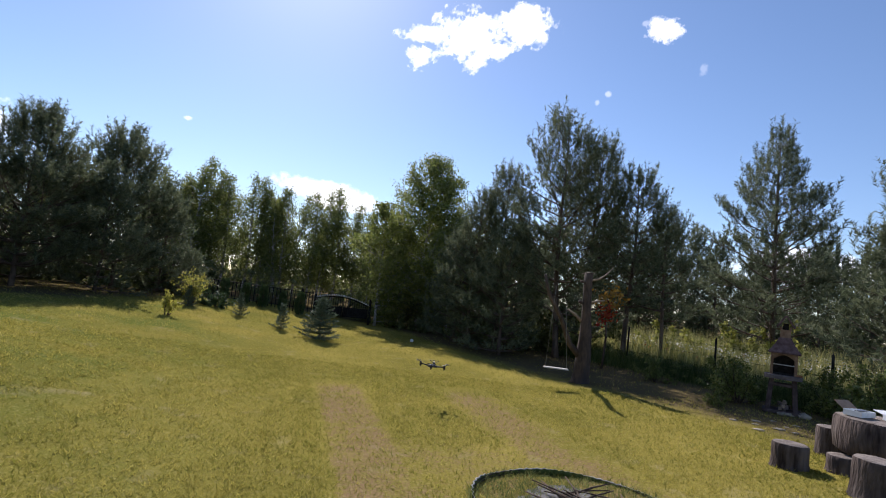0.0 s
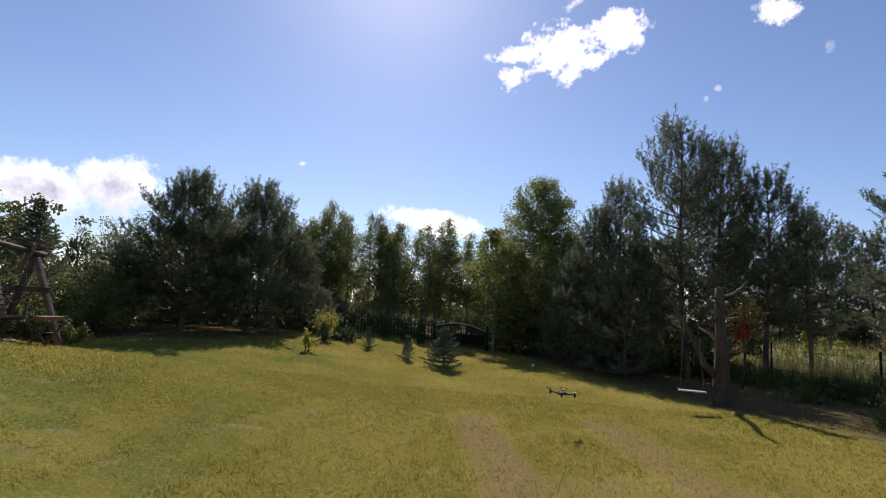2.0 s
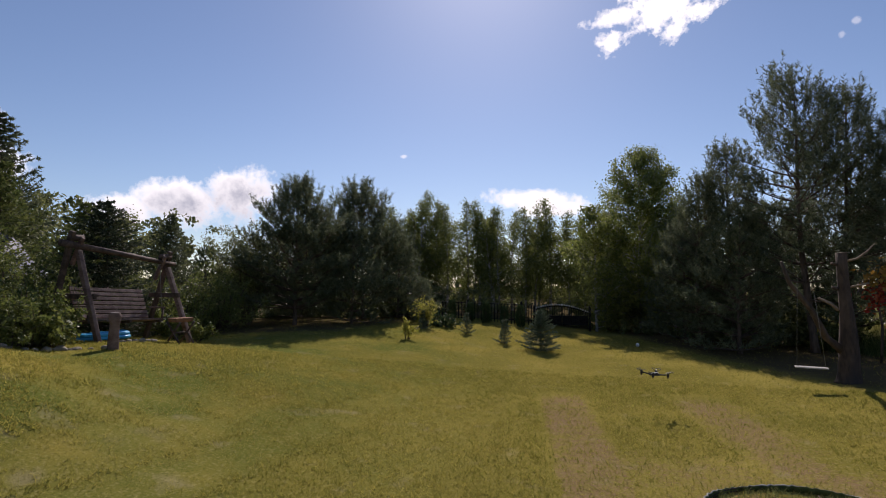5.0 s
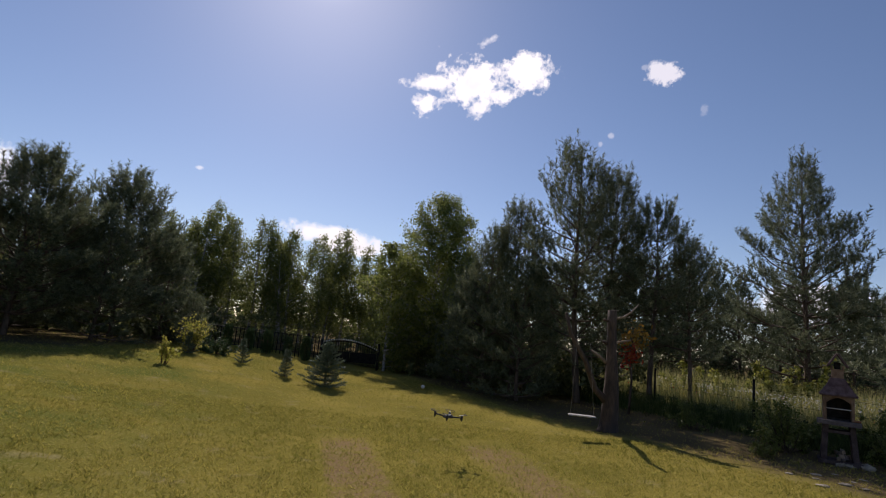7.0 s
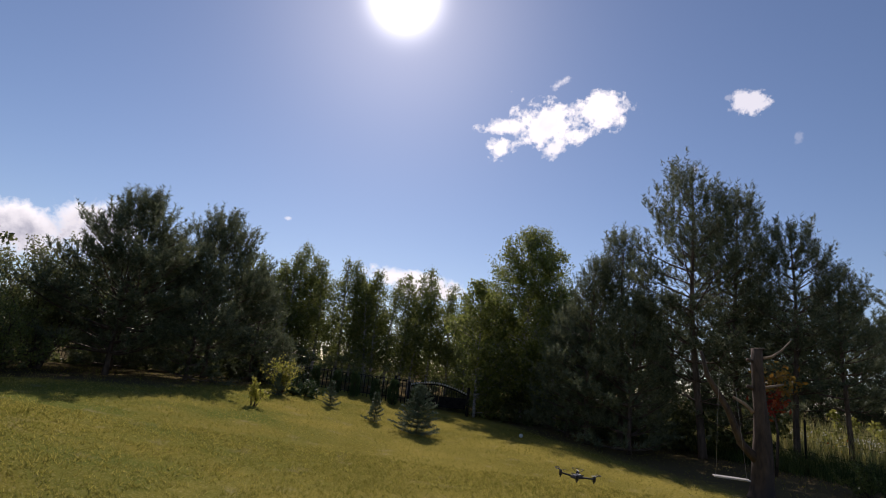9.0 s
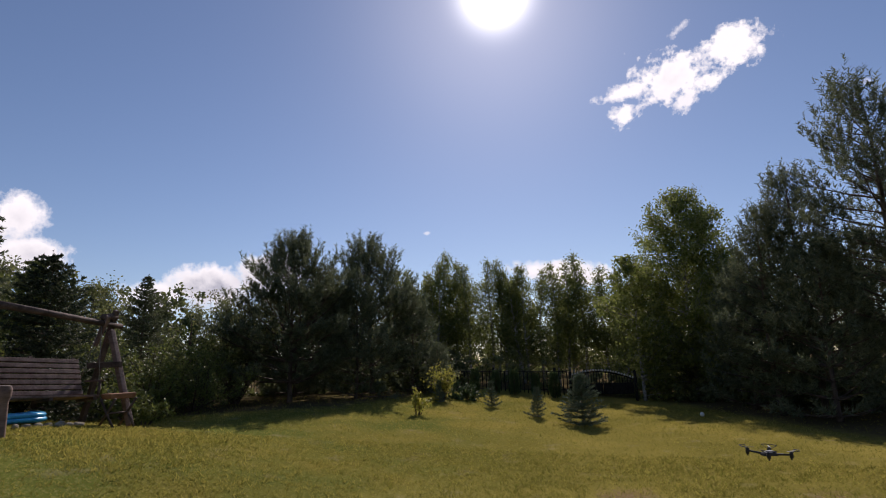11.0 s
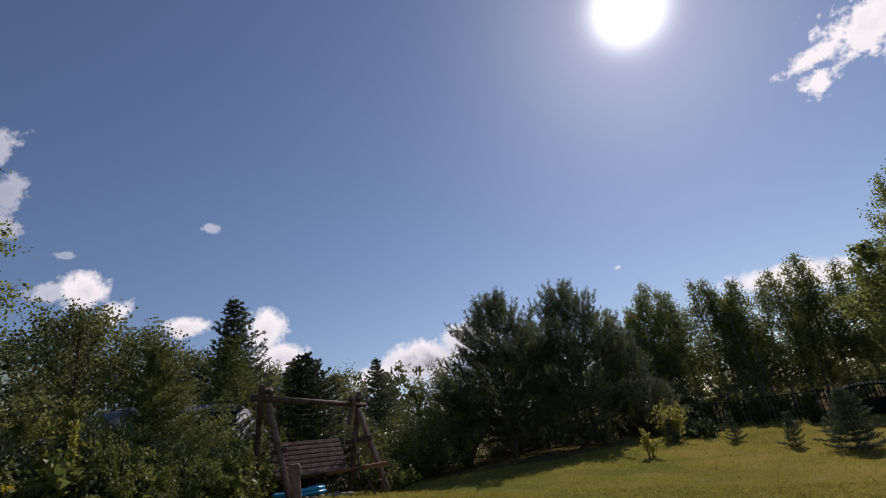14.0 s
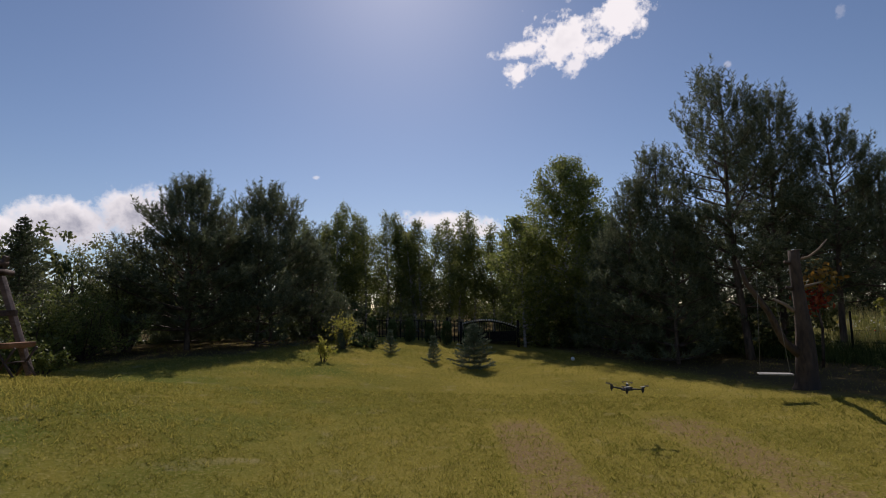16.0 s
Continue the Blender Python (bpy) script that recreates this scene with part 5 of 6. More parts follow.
    for k in range(7):
        a = rr.uniform(-0.5, 0.5)
        x, y = rr.uniform(-0.12, 0.12), -0.05 + rr.uniform(-0.12, 0.12)
        w = thing("firewood", "split firewood billet under the barbecue", "firewood", ob.matrix_world @ pose(x, y, 0.09 + 0.035 * (k // 2), 0, 0, math.degrees(a)), "firewood under the barbecue")
        box("billet", (0.06, 0.30, 0.05), M["log_bark"] if k % 2 else M["cut_wood"], w, jitter=0.012, bevel=0.006)
    for k, (x, y, sz) in enumerate([(0.05, -0.28, 0.07), (0.14, -0.3, 0.055), (-0.02, -0.33, 0.05), (0.21, -0.24, 0.05), (0.42, -0.22, 0.1)]):
        stone_at(ob.matrix_world @ Vector((x, y, 0)), sz, 40 + k, "pale broken stone beside the barbecue", "stones by the barbecue")
    box("handle", (0.12, 0.06, 0.035), M["terracotta"], ob, (0.29, -0.12, 0.70), bevel=0.01, label="rusty red lid handle on the table")


def stone_at(p, size, seed, label, group="", flat=0.6):
    r = np.random.default_rng(seed)
    bm = bmesh.new()
    bmesh.ops.create_icosphere(bm, subdivisions=2, radius=1.0)
    k = [r.normal(size=3) * 1.6 for _ in range(3)]
    sc = size * r.uniform(0.8, 1.2, 3)
    for v in bm.verts:
        d = v.co.copy()
        f = 1 + sum(0.10 * math.sin(3 * (d.x * a[0] + d.y * a[1] + d.z * a[2])) for a in k)
        v.co = Vector((d.x * sc[0] * f, d.y * sc[1] * f, d.z * sc[2] * flat * f))
    ob = part("stone", bm, M["stone"], None, "", True)
    ob.location = (p[0], p[1], gz(p[0], p[1]) + size * flat * (0.35 if flat > 0.3 else 0.05))
    ob.rotation_euler = (0, 0, float(r.uniform(0, 6)))
    return tagged(ob, label, "stone", group)


barbecue()
rs = random.Random(8)
for k, (x, y) in enumerate([(4.75, 8.45), (4.95, 8.2), (5.15, 8.35), (4.9, 8.7), (5.2, 8.75), (5.05, 8.0), (4.6, 8.1), (5.4, 8.5), (4.55, 8.7)]):
    stone_at((x, y), rs.uniform(0.045, 0.08), 60 + k, "flat pale stone sunk in the lawn", "stones in the lawn", 0.18)

# ---------------------------------------------------------------- log table and stools


def log_seat(x, y, r, h, seed, label, yaw=0.0, lean=0.0, name="log_stool", category="stool"):
    ob = thing(name, label, category, pose(x, y, gz(x, y) - 0.02, lean, 0, yaw), "logs round the fire" if category == "stool" else "")
    lathe("bark", [(r * 1.10, 0), (r * 1.04, h * 0.12), (r * 0.99, h * 0.4), (r, h * 0.75), (r * 0.985, h * 0.97), (r * 0.95, h)], M["log_bark"], ob, sides=36, wobble=0.022, seed=seed, smooth=False)
    lathe("sawn_top", [(r * 0.955, h - 0.004), (r * 0.90, h + 0.004), (r * 0.5, h + 0.007), (0.002, h + 0.005)], M["log_end"], ob, sides=36, wobble=0.022, seed=seed, label="grey weathered sawn top")
    return ob


log_seat(3.92, 6.4, 0.178, 0.275, 1, "short bark-covered log stool on the lawn")
log_seat(4.15, 5.5, 0.205, 0.37, 2, "bark-covered log stool beside the log table", 40, 2)
log_seat(4.8, 6.98, 0.16, 0.34, 3, "bark-covered log stool behind the log table", 100)
log_seat(4.43, 6.25, 0.17, 0.19, 5, "low log block under the table slab", 80)
log_seat(5.03, 6.0, 0.17, 0.19, 6, "low log block under the table slab", 10)
table = thing("log_table", "broad weathered log section serving as a table", "table", pose(4.83, 6.22, gz(4.83, 6.22) + 0.17))
lathe("log_body", [(0.40, 0), (0.45, 0.03), (0.47, 0.2), (0.46, 0.36), (0.44, 0.395)], M["log_bark"], table, sides=44, wobble=0.035, seed=9, smooth=False)
lathe("sawn_top", [(0.445, 0.392), (0.42, 0.402), (0.2, 0.405), (0.002, 0.404)], M["log_end"], table, sides=44, wobble=0.035, seed=9)


def open_box(name, label, x, y, z, yaw, w, d, h, lid, inner):
    ob = thing(name, label, "box", pose(x, y, z, 0, 0, yaw))
    box("bottom", (w, d, 0.006), M["white_card"], ob, (0, 0, 0.004), bevel=0)
    for sx in (-1, 1):
        box("side", (0.006, d, h), M["white_card"], ob, (sx * w / 2, 0, h / 2 + 0.004), bevel=0)
        box("end", (w, 0.006, h), M["white_card"], ob, (0, sx * d / 2, h / 2 + 0.004), bevel=0)
    f = box("lid", (w, d * 0.7, 0.006), M[inner], ob, (0, d / 2 + 0.35 * d * math.cos(radians(lid)), h + 0.35 * d * math.sin(radians(lid))), (lid, 0, 0), 0, label="raised lid")
    box("insert", (w * 0.8, d * 0.5, 0.02), M["black_plastic"], ob, (0, -d * 0.1, h * 0.8), bevel=0.004, label="black tray inside")
    return f


tz = gz(4.83, 6.22) + 0.17 + 0.41
open_box("carton", "open white carton with a brown lid on the log table", 4.61, 6.32, tz, 25, 0.27, 0.18, 0.06, 38, "cardboard")
open_box("carton", "open white carton on the log table", 4.94, 6.15, tz, 5, 0.27, 0.18, 0.06, 12, "white_card")

# ---------------------------------------------------------------- fire ring


def fire_ring():
    cx, cy, R = 1.16, 4.84, 0.88
    ob = thing("fire_ring", "low wire-edged fire ring with ash and sticks", "fire pit", pose(cx, cy, gz(cx, cy)))
    s = Soup()
    t = np.linspace(0, 2 * np.pi, 49)
    for h, r in ((0.012, 0.005), (0.035, 0.005)):
        tube(s, np.stack([R * np.cos(t), R * np.sin(t), h + 0 * t], 1), [r] * 49, 5, cap=False)
    link("rim", s.mesh("rim"), M["dark_cast"], ob)
    # one crimped strip stands round it, its pale edge broken in places
    s = Soup()
    n = 360
    t = np.linspace(0, 2 * np.pi, n + 1)
    rr = R + 0.008 * np.sin(60 * t) + 0.012 * np.sin(3 * t)
    up = 0.045 + 0.008 * np.sin(5 * t) + 0.006 * np.abs(np.sin(45 * t))
    tube(s, np.stack([rr * np.cos(t), rr * np.sin(t), up], 1), np.clip(0.0045 + 0.006 * np.sin(7 * t + 1), 0.0015, 0.008), 4, cap=False)
    link("crimped_edge", s.mesh("crimped_edge"), M["seat_board"], ob, "pale worn edge")
    s = Soup()
    lo, hi = np.stack([rr * np.cos(t), rr * np.sin(t), 0 * t], 1), np.stack([rr * np.cos(t), rr * np.sin(t), up], 1)
    k = np.arange(n)
    s.add(np.concatenate([lo, hi]), np.concatenate([np.stack([k, k + 1, k + n + 2], 1), np.stack([k, k + n + 2, k + n + 1], 1)]))
    band = link("band", s.mesh("band"), M["weed"], ob, "mossy green band")
    band.modifiers.new("thickness", "SOLIDIFY").thickness = 0.006
    lathe("ash_bed", [(R * 0.62, 0.003), (R * 0.5, 0.010), (R * 0.3, 0.020), (0.002, 0.025)], M["ash"], ob, sides=32, wobble=0.07, seed=4)
    r = random.Random(12)
    for k in range(16):
        a, d = r.uniform(0, 6.28), r.uniform(0.0, 0.5)
        x, y, w, L = d * math.cos(a), d * math.sin(a), r.uniform(0, 3.14), r.uniform(0.3, 0.75)
        p0 = Vector((x - math.cos(w) * L / 2, y - math.sin(w) * L / 2, 0.03))
        p1 = Vector((x + math.cos(w) * L / 2, y + math.sin(w) * L / 2, 0.04 + r.uniform(0, 0.14)))
        st = thing("stick", "thin dry stick lying in the fire ring", "stick", pose(cx, cy, gz(cx, cy)), "sticks in the fire ring")
        rod("stick_wood", [p0, p0.lerp(p1, 0.5) + Vector((0.02, 0.01, 0.015)), p1], 0.008, M["twig"], st, 5, radii=[0.012, 0.009, 0.005])


fire_ring()
tufty = np.random.default_rng(77)
a, d = tufty.uniform(0, 6.28, 6000), np.sqrt(tufty.uniform(0.12, 1, 6000)) * 0.93
tufts("ring_grass", M["meadow_green"], "thin grass growing inside the fire ring", np.stack([1.16 + d * np.cos(a), 4.84 + d * np.sin(a)], 1), 0.06, 0.007, 78)

# ---------------------------------------------------------------- garden swing


def garden_swing():
    """A slatted bench hung in an A-frame of planks with a log beam."""
    pl, pr = Vector((-8.68, 5.90, 0)), Vector((-8.66, 7.68, 0))
    d = pr - pl
    W = d.length
    yaw = math.degrees(math.atan2(d.y, d.x))
    mid = (pl + pr) / 2
    z0 = gz(mid.x - 0.4, mid.y)
    # local x runs along the beam, local -y faces the lawn
    ob = thing("garden_swing", "brown slatted bench swing hung in a wooden A-frame", "garden swing", pose(mid.x, mid.y, z0, 0, 0, yaw))
    H = 1.76
    rod("beam", [(-W / 2 - 0.26, 0.78, H - 0.02), (-0.1, 0.78, H - 0.15), (W / 2 + 0.22, 0.78, H - 0.31)], 0.05, M["dark_wood"], ob, 10, radii=[0.062, 0.05, 0.045])
    for sx in (-1, 1):
        x = sx * W / 2
        h = H - 0.15 - 0.12 * sx

        def plank(name, p, q, w, t, m):
            p, q = Vector(p), Vector(q)
            dd = q - p
            box(name, (t, w, dd.length), M[m], ob, tuple((p + q) / 2), (-math.degrees(math.atan2(dd.y, dd.z)), 0, 0), 0.012, jitter=0.004)

        plank("front_post", (x, 0.0, -0.1), (x, 0.70, h - 0.12), 0.10, 0.075, "bench_wood")
        plank("rear_post", (x + 0.08 * sx, 1.40, -0.1), (x + 0.08 * sx, 0.74, h + 0.22), 0.09, 0.07, "dark_wood")
        plank("apex_post", (x - 0.07 * sx, 0.98, h - 0.35), (x - 0.07 * sx, 0.70, h + 0.12), 0.09, 0.05, "bench_wood")
        box("brace", (0.05, 0.86, 0.09), M["dark_wood"], ob, (x - 0.06 * sx, 0.70, 0.82), (0, 0, 0), 0.008)
        rod("beam_block", [(x - 0.12, 0.78, h + 0.10), (x + 0.12, 0.78, h + 0.12)], 0.055, M["dark_wood"], ob, 8)
    L = 1.42
    bench = thing("bench", "", "")
    bench.parent = ob
    bench.matrix_local = pose(-0.02, 0.84, 0.37, 0, 2.5, 0)
    for k in range(5):
        box("seat_slat", (L, 0.075, 0.03), M["bench_wood"], bench, (0, -0.28 + 0.09 * k, 0.012 - 0.010 * k), (-6, 0, 0), 0.006)
    for k in range(7):
        box("back_slat", (L, 0.026, 0.068), M["bench_wood"], bench, (0, 0.13 + 0.040 * k, 0.06 + 0.082 * k), (-26, 0, 0), 0.006)
    for sx in (-0.46, 0.02, 0.46):
        box("back_batten", (0.05, 0.03, 0.66), M["dark_wood"], bench, (sx * L, 0.285, 0.31), (-26, 0, 0), 0.004)
        box("seat_bearer", (0.05, 0.46, 0.04), M["dark_wood"], bench, (sx * L, -0.1, -0.045), (-5, 0, 0), 0.004)
    for sx in (-1, 1):
        box("armrest", (0.05, 0.42, 0.03), M["bench_wood"], bench, (sx * (L / 2 + 0.03), -0.08, 0.24), bevel=0.005)
        rod("arm_post", [(sx * (L / 2 + 0.02), -0.26, -0.03), (sx * (L / 2 + 0.02), -0.26, 0.23)], 0.02, M["dark_wood"], bench, 6)
        for y in (-0.26, 0.26):
            rod("chain", [(sx * (L / 2 + 0.02), y, 0.0 if y < 0 else 0.3), (sx * (L / 2 + 0.04), -0.04, H - 0.58)], 0.005, M["rope"], bench, 5)
    return ob


garden_swing()
stump = thing("log_post", "short bare log post standing before the garden swing", "post", pose(-7.97, 5.62, gz(-7.97, 5.62) - 0.03, 0, 2, 0))
lathe("post_body", [(0.085, 0), (0.078, 0.2), (0.072, 0.34), (0.066, 0.42), (0.085, 0.47), (0.09, 0.56), (0.07, 0.60)], M["bench_wood"], stump, sides=18, wobble=0.03, seed=2)
lathe("post_top", [(0.071, 0.598), (0.05, 0.606), (0.002, 0.608)], M["log_end"], stump, sides=18, wobble=0.03, seed=2)

boat = thing("paddling_pool", "half-deflated blue vinyl paddling pool under the swing", "paddling pool", pose(-9.1, 6.25, gz(-9.1, 6.25) + 0.01, 0, 0, 92) @ Matrix.Diagonal((0.85, 0.75, 0.5, 1)))
s = Soup()
t = np.linspace(0, 2 * np.pi, 33)
for h, r, k in ((0.07, 0.075, 1.0), (0.19, 0.07, 0.96)):
    tube(s, np.stack([0.50 * k * np.cos(t), 0.27 * k * np.sin(t), h + 0.015 * np.sin(3 * t)], 1), r + 0.008 * np.sin(5 * t), 8, cap=False)
link("air_ring", s.mesh("air_ring"), M["blue_plastic"], boat, smooth=True)
lathe("pool_floor", [(0.46, 0.03), (0.3, 0.035), (0.002, 0.03)], M["blue_plastic"], boat, sides=24).scale = (1, 0.55, 1)


def planter_stand():
    ob = thing("planter_stand", "folding wooden stand with a terracotta trough", "plant stand", pose(-8.72, 7.5, gz(-8.72, 7.5), 0, 0, 90))
    for sx in (-1, 1):
        rod("leg", [(sx * 0.16, -0.18, 0), (sx * 0.16, 0.18, 0.42)], 0.018, M["dark_wood"], ob, 6)
        rod("leg", [(sx * 0.16, 0.18, 0), (sx * 0.16, -0.18, 0.42)], 0.018, M["dark_wood"], ob, 6)
    rod("spreader", [(-0.16, 0, 0.21), (0.16, 0, 0.21)], 0.014, M["dark_wood"], ob, 6)
    box("trough", (0.38, 0.22, 0.08), M["terracotta"], ob, (0, 0, 0.455), bevel=0.02, taper=1.1, label="worn terracotta trough")


planter_stand()
for k in range(26):
    t = k / 25 + rs.uniform(-0.015, 0.015)
    az, d = radians(89 - 25 * t), 7.6 + 1.0 * t + 0.1 * math.sin(9 * t)
    stone_at((-0.32 - d * math.sin(az), 1.74 + d * math.cos(az)), rs.uniform(0.04, 0.10), 100 + k, "rounded edging stone along the flower bed", "edging stones of the bed")
for k in range(7):
    stone_at((-8.62 - 0.05 * k + 0.03 * rs.random(), 6.1 + 0.16 * k), rs.uniform(0.05, 0.08), 130 + k, "rounded edging stone under the swing", "edging stones under the swing")

# ---------------------------------------------------------------- flower bed
r = np.random.default_rng(33)


def mullein(x, y, h, label):
    ob = thing("mullein", label, "flower", pose(x, y, gz(x, y), 0, float(r.uniform(-4, 4)), 0))
    s, f, b = Soup(), Soup(), Soup()
    tube(s, [(0, 0, 0), (0.01, 0, h * 0.5), (0, 0.01, h)], [0.018, 0.013, 0.005], 6)
    n = 260
    z = h * r.uniform(0.45, 1.0, n)
    a = r.uniform(0, 6.28, n)
    q = np.stack([0.03 * np.cos(a), 0.03 * np.sin(a), z], 1)
    leaves(f, r, q, 0.035, 0.0, 1.2)
    a = r.uniform(0, 6.28, 60)
    leaves(b, r, np.stack([0.12 * np.cos(a), 0.12 * np.sin(a), h * r.uniform(0.03, 0.4, 60)], 1), 0.13, 0.3, 2.0)
    link("stem", s.mesh("stem"), M["shrub_leaf"], ob)
    link("flower_spike", f.mesh("flower_spike"), M["yellow_leaf"], ob, "pale yellow-green flower spike")
    link("leaf_rosette", b.mesh("leaf_rosette"), M["shrub_leaf"], ob)


mullein(-8.5, 1.9, 1.15, "tall mullein spike in the flower bed")
mullein(-8.35, 2.98, 0.95, "mullein spike in the flower bed")
mullein(-8.75, 2.75, 0.7, "short mullein spike in the flower bed")
small_leafy = shrub_meshes(141, 0.5, 0.55, 12, 90, 0.05, 0.8)
broad_leafy = shrub_meshes(142, 0.45, 0.40, 9, 40, 0.13, 0.7)
YF = (M["twig"], M["lime_leaf"])
for k, (x, y, sc, me, mm, lab) in enumerate([(-8.15, 2.75, 0.8, broad_leafy, YF, "broad-leaved light green perennial in the bed"), (-8.3, 3.7, 0.8, broad_leafy, BM, "grey-leaved perennial at the edge of the bed"), (-8.9, 3.0, 1.2, small_leafy, YF, "light green leafy perennial in the bed"), (-8.45, 4.45, 0.9, small_leafy, YF, "yellow-green perennial in the bed"), (-8.55, 5.1, 0.9, small_leafy, BM, "leafy perennial beside the swing"), (-9.2, 8.3, 0.7, small_leafy, BM, "leafy perennial beside the swing"), (6.6, 9.1, 0.9, small_leafy, YF, "light green plant beside the barbecue"), (4.85, 9.75, 0.42, small_leafy, BM, "small plant at the lawn's edge"), (-10.0, 8.6, 1.2, small_leafy, YF, "yellow-flowering plant behind the swing"), (-8.0, 1.75, 0.7, small_leafy, BM, "leafy perennial in the bed")]):
    plant("perennial", lab, "perennial", me, mm, x, y, 70 * k, sc, names=SF)


def marigold(x, y, seed):
    """A low clump with a head of yellow flowers."""
    q = np.random.default_rng(seed)
    ob = thing("marigold", "low clump of yellow flowers in the bed", "flower", pose(x, y, gz(x, y)), "yellow flowers in the bed")
    st, gr = Soup(), Soup()
    for k in range(14):
        a, o = q.uniform(0, 6.28), q.uniform(0.02, 0.16)
        tip = np.array([o * math.cos(a), o * math.sin(a), q.uniform(0.14, 0.26)])
        tube(st, [(0.3 * tip[0], 0.3 * tip[1], 0), tip], [0.004, 0.002], 4)
        leaves(gr, q, tip * q.uniform(0.2, 0.8, (12, 1)) + q.normal(size=(12, 3)) * 0.02, 0.04, 0.1)
        fl = Soup()
        leaves(fl, q, tip + q.normal(size=(9, 3)) * [0.014, 0.014, 0.006], 0.03, -0.4, 1.0)
        link("flower_head", fl.mesh("flower_head"), M["yellow_flower"], ob, "bright yellow petals")
    link("stem", st.mesh("stem"), M["shrub_leaf"], ob)
    link("foliage", gr.mesh("foliage"), M["shrub_leaf"], ob)


for k, (x, y) in enumerate([(-7.98, 2.02), (-7.95, 2.36), (-8.02, 1.8)]):
    marigold(x, y, 200 + k)
for k, (x, y, sc) in enumerate([(6.9, 9.9, 0.6), (7.3, 9.1, 0.7), (4.8, 12.3, 0.4), (5.5, 10.3, 0.6)]):
    plant("shrub", "dark green shrub by the wire fence", "shrub", bush_low, BM, x, y, 50 * k, sc * 1.3, names=SF, group="shrubs by the wire fence")
for k, (x, y, sc) in enumerate([(-9.2, 3.35, 0.46), (-9.1, 3.68, 0.44), (-9.0, 4.08, 0.38), (-9.05, 4.45, 0.40), (-8.95, 4.9, 0.36), (-8.75, 2.35, 0.34)]):
    plant("thuja", "young dark thuja in the row behind the bed", "thuja", thuja_tall, (M["pine_bark"], M["thuja_leaf"]), x, y, 40 * k, sc, names=("trunk", "foliage"), group="thujas behind the bed")

# ---------------------------------------------------------------- van and house beyond the hedge


def van():
    x0, y0 = -14.5, 6.1
    ob = thing("van", "silver-blue van parked behind the hedge", "van", pose(x0, y0, gz(x0, y0) + 0.33, 0, 0, 115))
    prof = [(-2.2, 0.35), (-2.2, 0.95), (-2.12, 1.5), (-1.98, 1.78), (1.0, 1.82), (1.35, 1.7), (1.75, 1.1), (2.25, 0.95), (2.35, 0.6), (2.3, 0.35)]
    bm = bmesh.new()
    w = 0.86
    a = [bm.verts.new((x, -w + (0.09 if z > 1.2 else 0), z)) for x, z in prof]
    b = [bm.verts.new((x, w - (0.09 if z > 1.2 else 0), z)) for x, z in prof]
    n = len(prof)
    for k in range(n):
        j = (k + 1) % n
        bm.faces.new((a[k], a[j], b[j], b[k]))
    bm.faces.new(a[::-1])
    bm.faces.new(b)
    bmesh.ops.bevel(bm, geom=list(bm.edges), offset=0.05, segments=2, affect="EDGES")
    part("body", bm, M["van_paint"], ob, "", True)
    for x, wd in ((-1.55, 0.7), (-0.65, 0.8), (0.35, 0.9)):
        for sy in (-1, 1):
            box("side_window", (wd, 0.02, 0.42), M["glass"], ob, (x, sy * 0.835, 1.42), (sy * -6, 0, 0), 0.01)
    box("windscreen", (0.02, 1.3, 0.62), M["glass"], ob, (1.56, 0, 1.40), (0, -33, 0), 0.01)
    box("rear_window", (0.02, 1.2, 0.42), M["glass"], ob, (-2.12, 0, 1.40), (0, 9, 0), 0.01)
    for x in (-1.45, 1.5):
        for sy in (-1, 1):
            wh = thing("wheel", "", "")
            wh.parent = ob
            wh.matrix_local = pose(x, sy * 0.78, 0.0, 90, 0, 0)
            lathe("tyre", [(0.18, -0.1), (0.3, -0.1), (0.33, -0.06), (0.33, 0.06), (0.3, 0.1), (0.18, 0.1)], M["tyre"], wh, sides=24)
            lathe("rim", [(0.2, -0.09), (0.19, -0.05), (0.05, -0.07), (0.002, -0.07)], M["pale_metal"], wh, sides=16)
    box("bumper", (0.16, 1.7, 0.22), M["black_plastic"], ob, (-2.24, 0, 0.45), bevel=0.04)
    for sy in (-1, 1):
        box("tail_light", (0.04, 0.12, 0.4), M["red_flower"], ob, (-2.17, sy * 0.76, 1.05), (0, 4, 0), 0.015)


van()


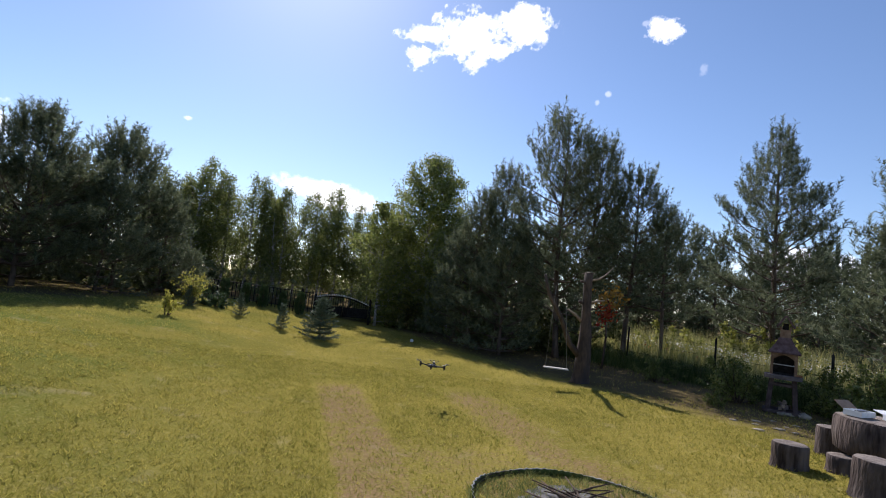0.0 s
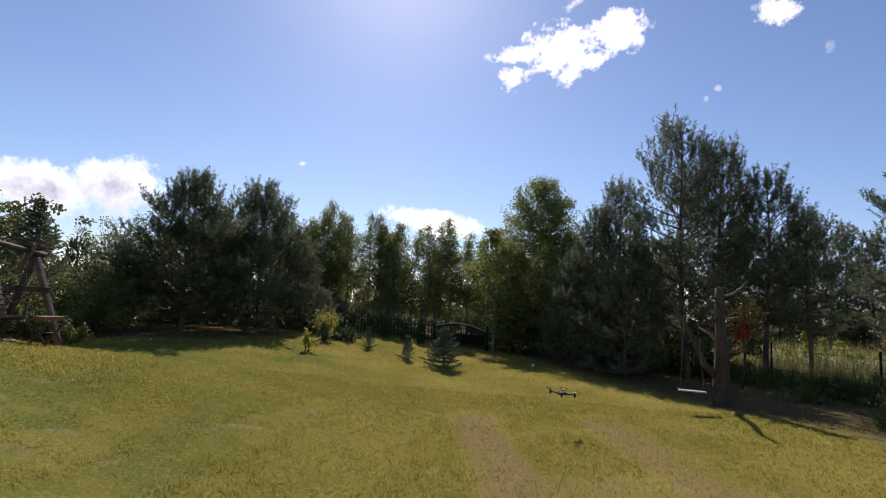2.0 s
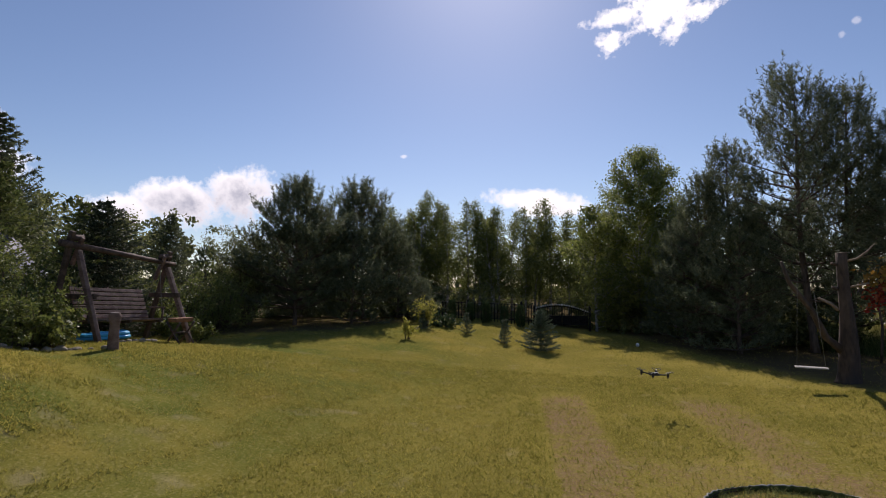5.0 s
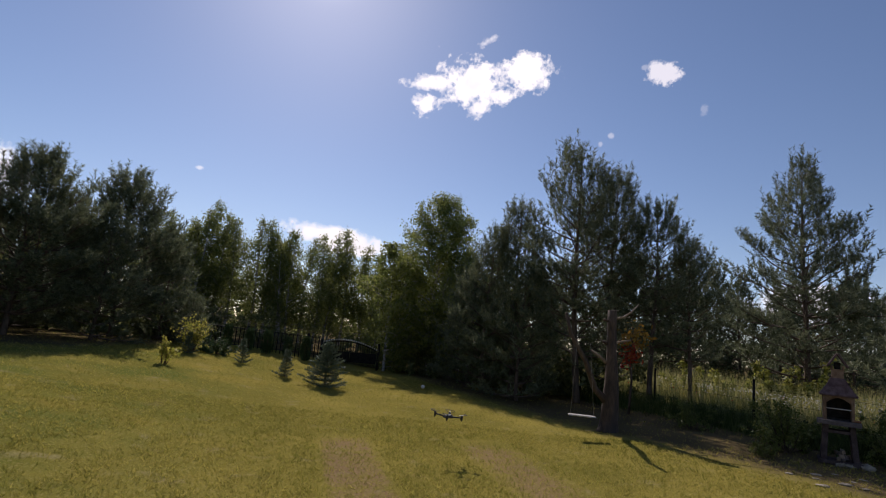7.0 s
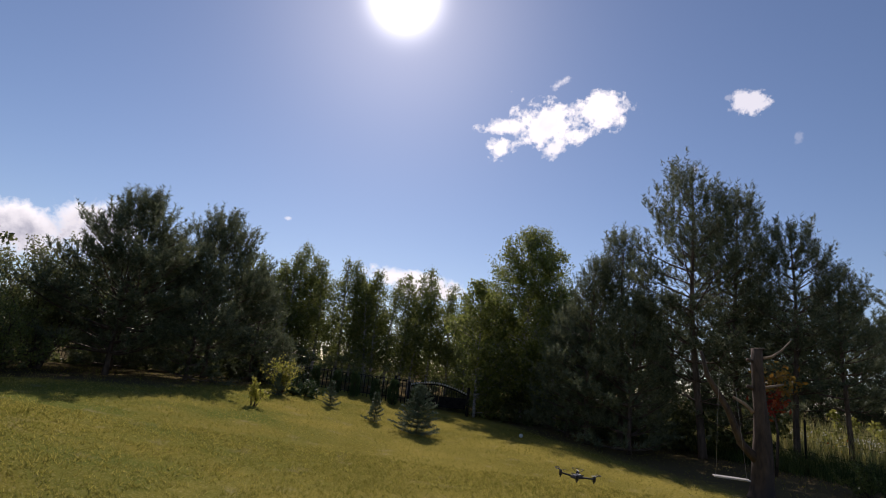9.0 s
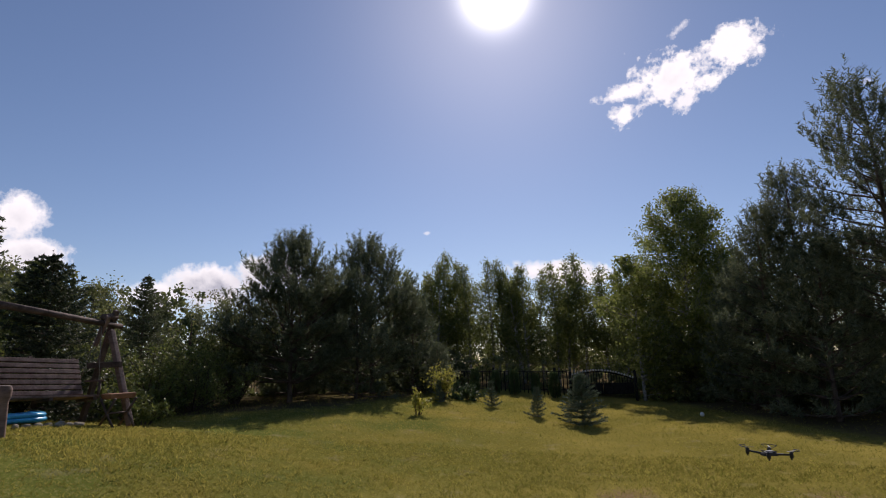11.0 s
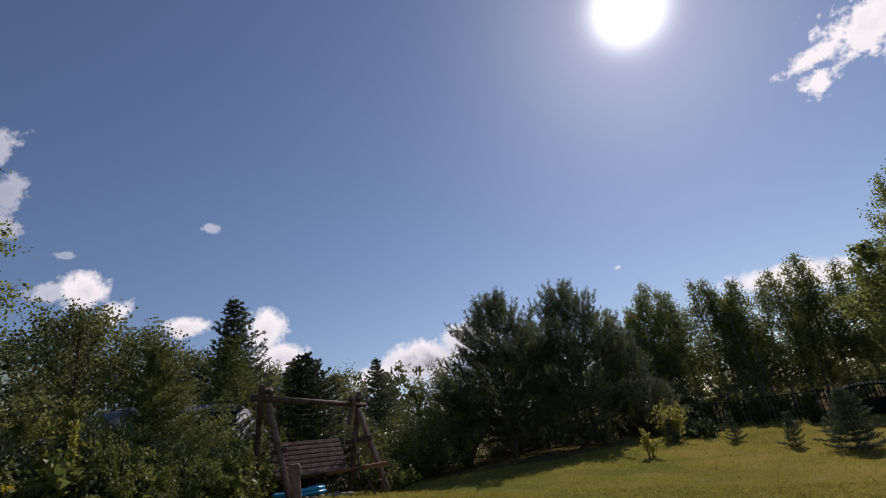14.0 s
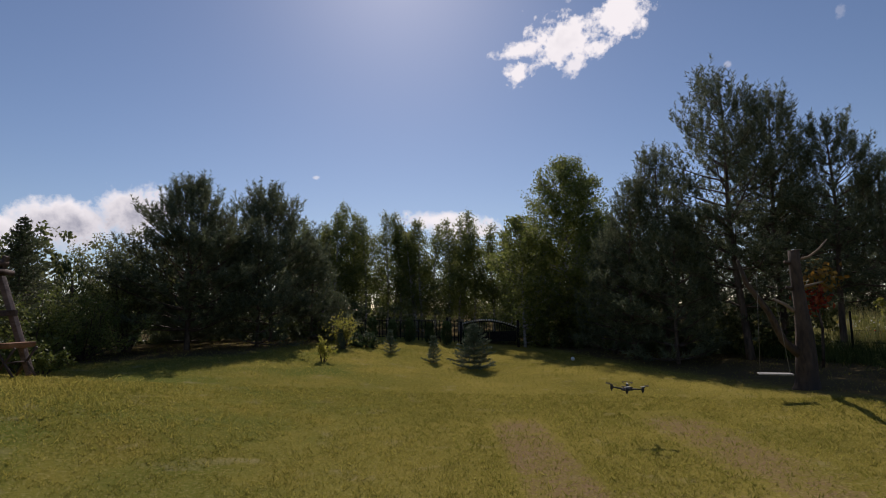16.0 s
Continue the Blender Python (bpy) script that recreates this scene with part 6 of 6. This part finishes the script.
def house():
    """A steep-roofed house seen over the trees."""
    ob = thing("house", "steep green-roofed timber house beyond the trees", "house", pose(-25.0, 0.75, 1.9, 0, 0, -32))
    half, ridge, L = 2.9, 7.2, 6.0
    slope = math.degrees(math.atan2(ridge, half))
    hyp = math.hypot(ridge, half)
    for sy in (-1, 1):
        o = box("roof_slope", (L, hyp + 0.5, 0.12), M["roof_green"], ob, (0, sy * half / 2, ridge / 2 + 0.1), (-sy * slope, 0, 0), 0.02)
        rod("barge_board", [(L / 2 + 0.03, sy * (half + 0.12), -0.1), (L / 2 + 0.03, 0, ridge + 0.22)], 0.09, M["pale_metal"], ob, 4, "pale edge board")
    for x in (-L / 2 + 0.4, L / 2 - 0.4):
        bm = bmesh.new()
        v = [bm.verts.new(p) for p in ((x, -half + 0.2, -0.3), (x, -half + 0.2, -1.7), (x, half - 0.2, -1.7), (x, half - 0.2, -0.3), (x, 0, ridge - 0.3))]
        bm.faces.new(v)
        bmesh.ops.solidify(bm, geom=list(bm.faces), thickness=0.15)
        part("gable_wall", bm, M["house_wall"], ob)
    for y, z in ((-0.9, 1.3), (0.9, 1.3), (0, 3.6)):
        wd = thing("window", "", "")
        wd.parent = ob
        box("frame", (0.08, 1.1, 1.3), M["white_card"], wd, (L / 2 - 0.3, y, z), bevel=0.01)
        box("pane", (0.05, 0.95, 1.15), M["glass"], wd, (L / 2 - 0.27, y, z), bevel=0.002)
    rod("flue", [(1.8, 1.9, 2.2), (1.8, 1.9, 5.2), (1.8, 1.9, 5.3)], 0.09, M["terracotta"], ob, 10, "rusty flue pipe")


house()

# ---------------------------------------------------------------- small things


def drone():
    """A small four-armed camera drone with guard frames, hovering low over the lawn."""
    ob = thing("drone", "small black and silver quadcopter hovering low over the lawn", "drone", pose(-0.18, 8.5, 0.55, 2, 3, 40))
    bm = bmesh.new()
    bm_box(bm, (0.16, 0.075, 0.035), (0, 0, 0), bevel=0.012, taper=0.8)
    part("body", bm, M["black_plastic"], ob)
    bm = bmesh.new()
    bm_box(bm, (0.10, 0.05, 0.014), (0.01, 0, 0.022), bevel=0.005, taper=0.8)
    part("top_shell", bm, M["silver_plastic"], ob, "silver-grey top shell")
    for sx in (-1, 1):
        for sy in (-1, 1):
            e = Vector((sx * 0.13, sy * 0.13, 0.012))
            arm = rod("arm", [(sx * 0.05, sy * 0.025, 0), e], 0.009, M["black_plastic"], ob, 6, radii=[0.012, 0.009])
            lathe("motor", [(0.002, -0.03), (0.016, -0.03), (0.018, 0.0), (0.016, 0.022), (0.004, 0.03)], M["black_plastic"], arm, tuple(e), 12)
            bm = bmesh.new()
            bm_box(bm, (0.13, 0.014, 0.003), tuple(e + Vector((0, 0, 0.034))), (0, 0, 35 * sx + 20 * sy), 0.001)
            part("propeller", bm, M["silver_plastic"] if sx > 0 else M["black_plastic"], arm)
            rod("foot", [e + Vector((0, 0, -0.02)), e + Vector((0, 0, -0.048))], 0.007, M["black_plastic"], arm, 6)
            g = 0.07
            ring = [(e.x + g * math.cos(t) * (1 if sx > 0 else 1), e.y + g * math.sin(t), e.z + 0.045) for t in np.radians(np.arange(-70, 71, 14) + math.degrees(math.atan2(sy, sx)))]
            rod("guard", ring, 0.004, M["black_plastic"], arm, 5)
            rod("guard_strut", [ring[0], e, ring[-1]], 0.0035, M["black_plastic"], arm, 5)


drone()
ball = thing("ball", "small pale ball lying on the lawn's edge", "ball", pose(-0.95, 17.6, gz(-0.95, 17.6) + 0.05))
lathe("ball_skin", [(0.002, -0.055)] + [(0.055 * math.cos(t), 0.055 * math.sin(t)) for t in np.linspace(-1.4, 1.4, 11)] + [(0.002, 0.055)], M["white_card"], ball, sides=18)
cable = thing("wire_line", "thin slack wire strung between the back trees", "cable")
rod("wire", [(-8.7, 17.2, 1.75), (-6.6, 18.3, 1.42), (-4.5, 19.4, 1.34), (-2.6, 22.4, 1.5)], 0.003, M["concrete"], cable, 4)
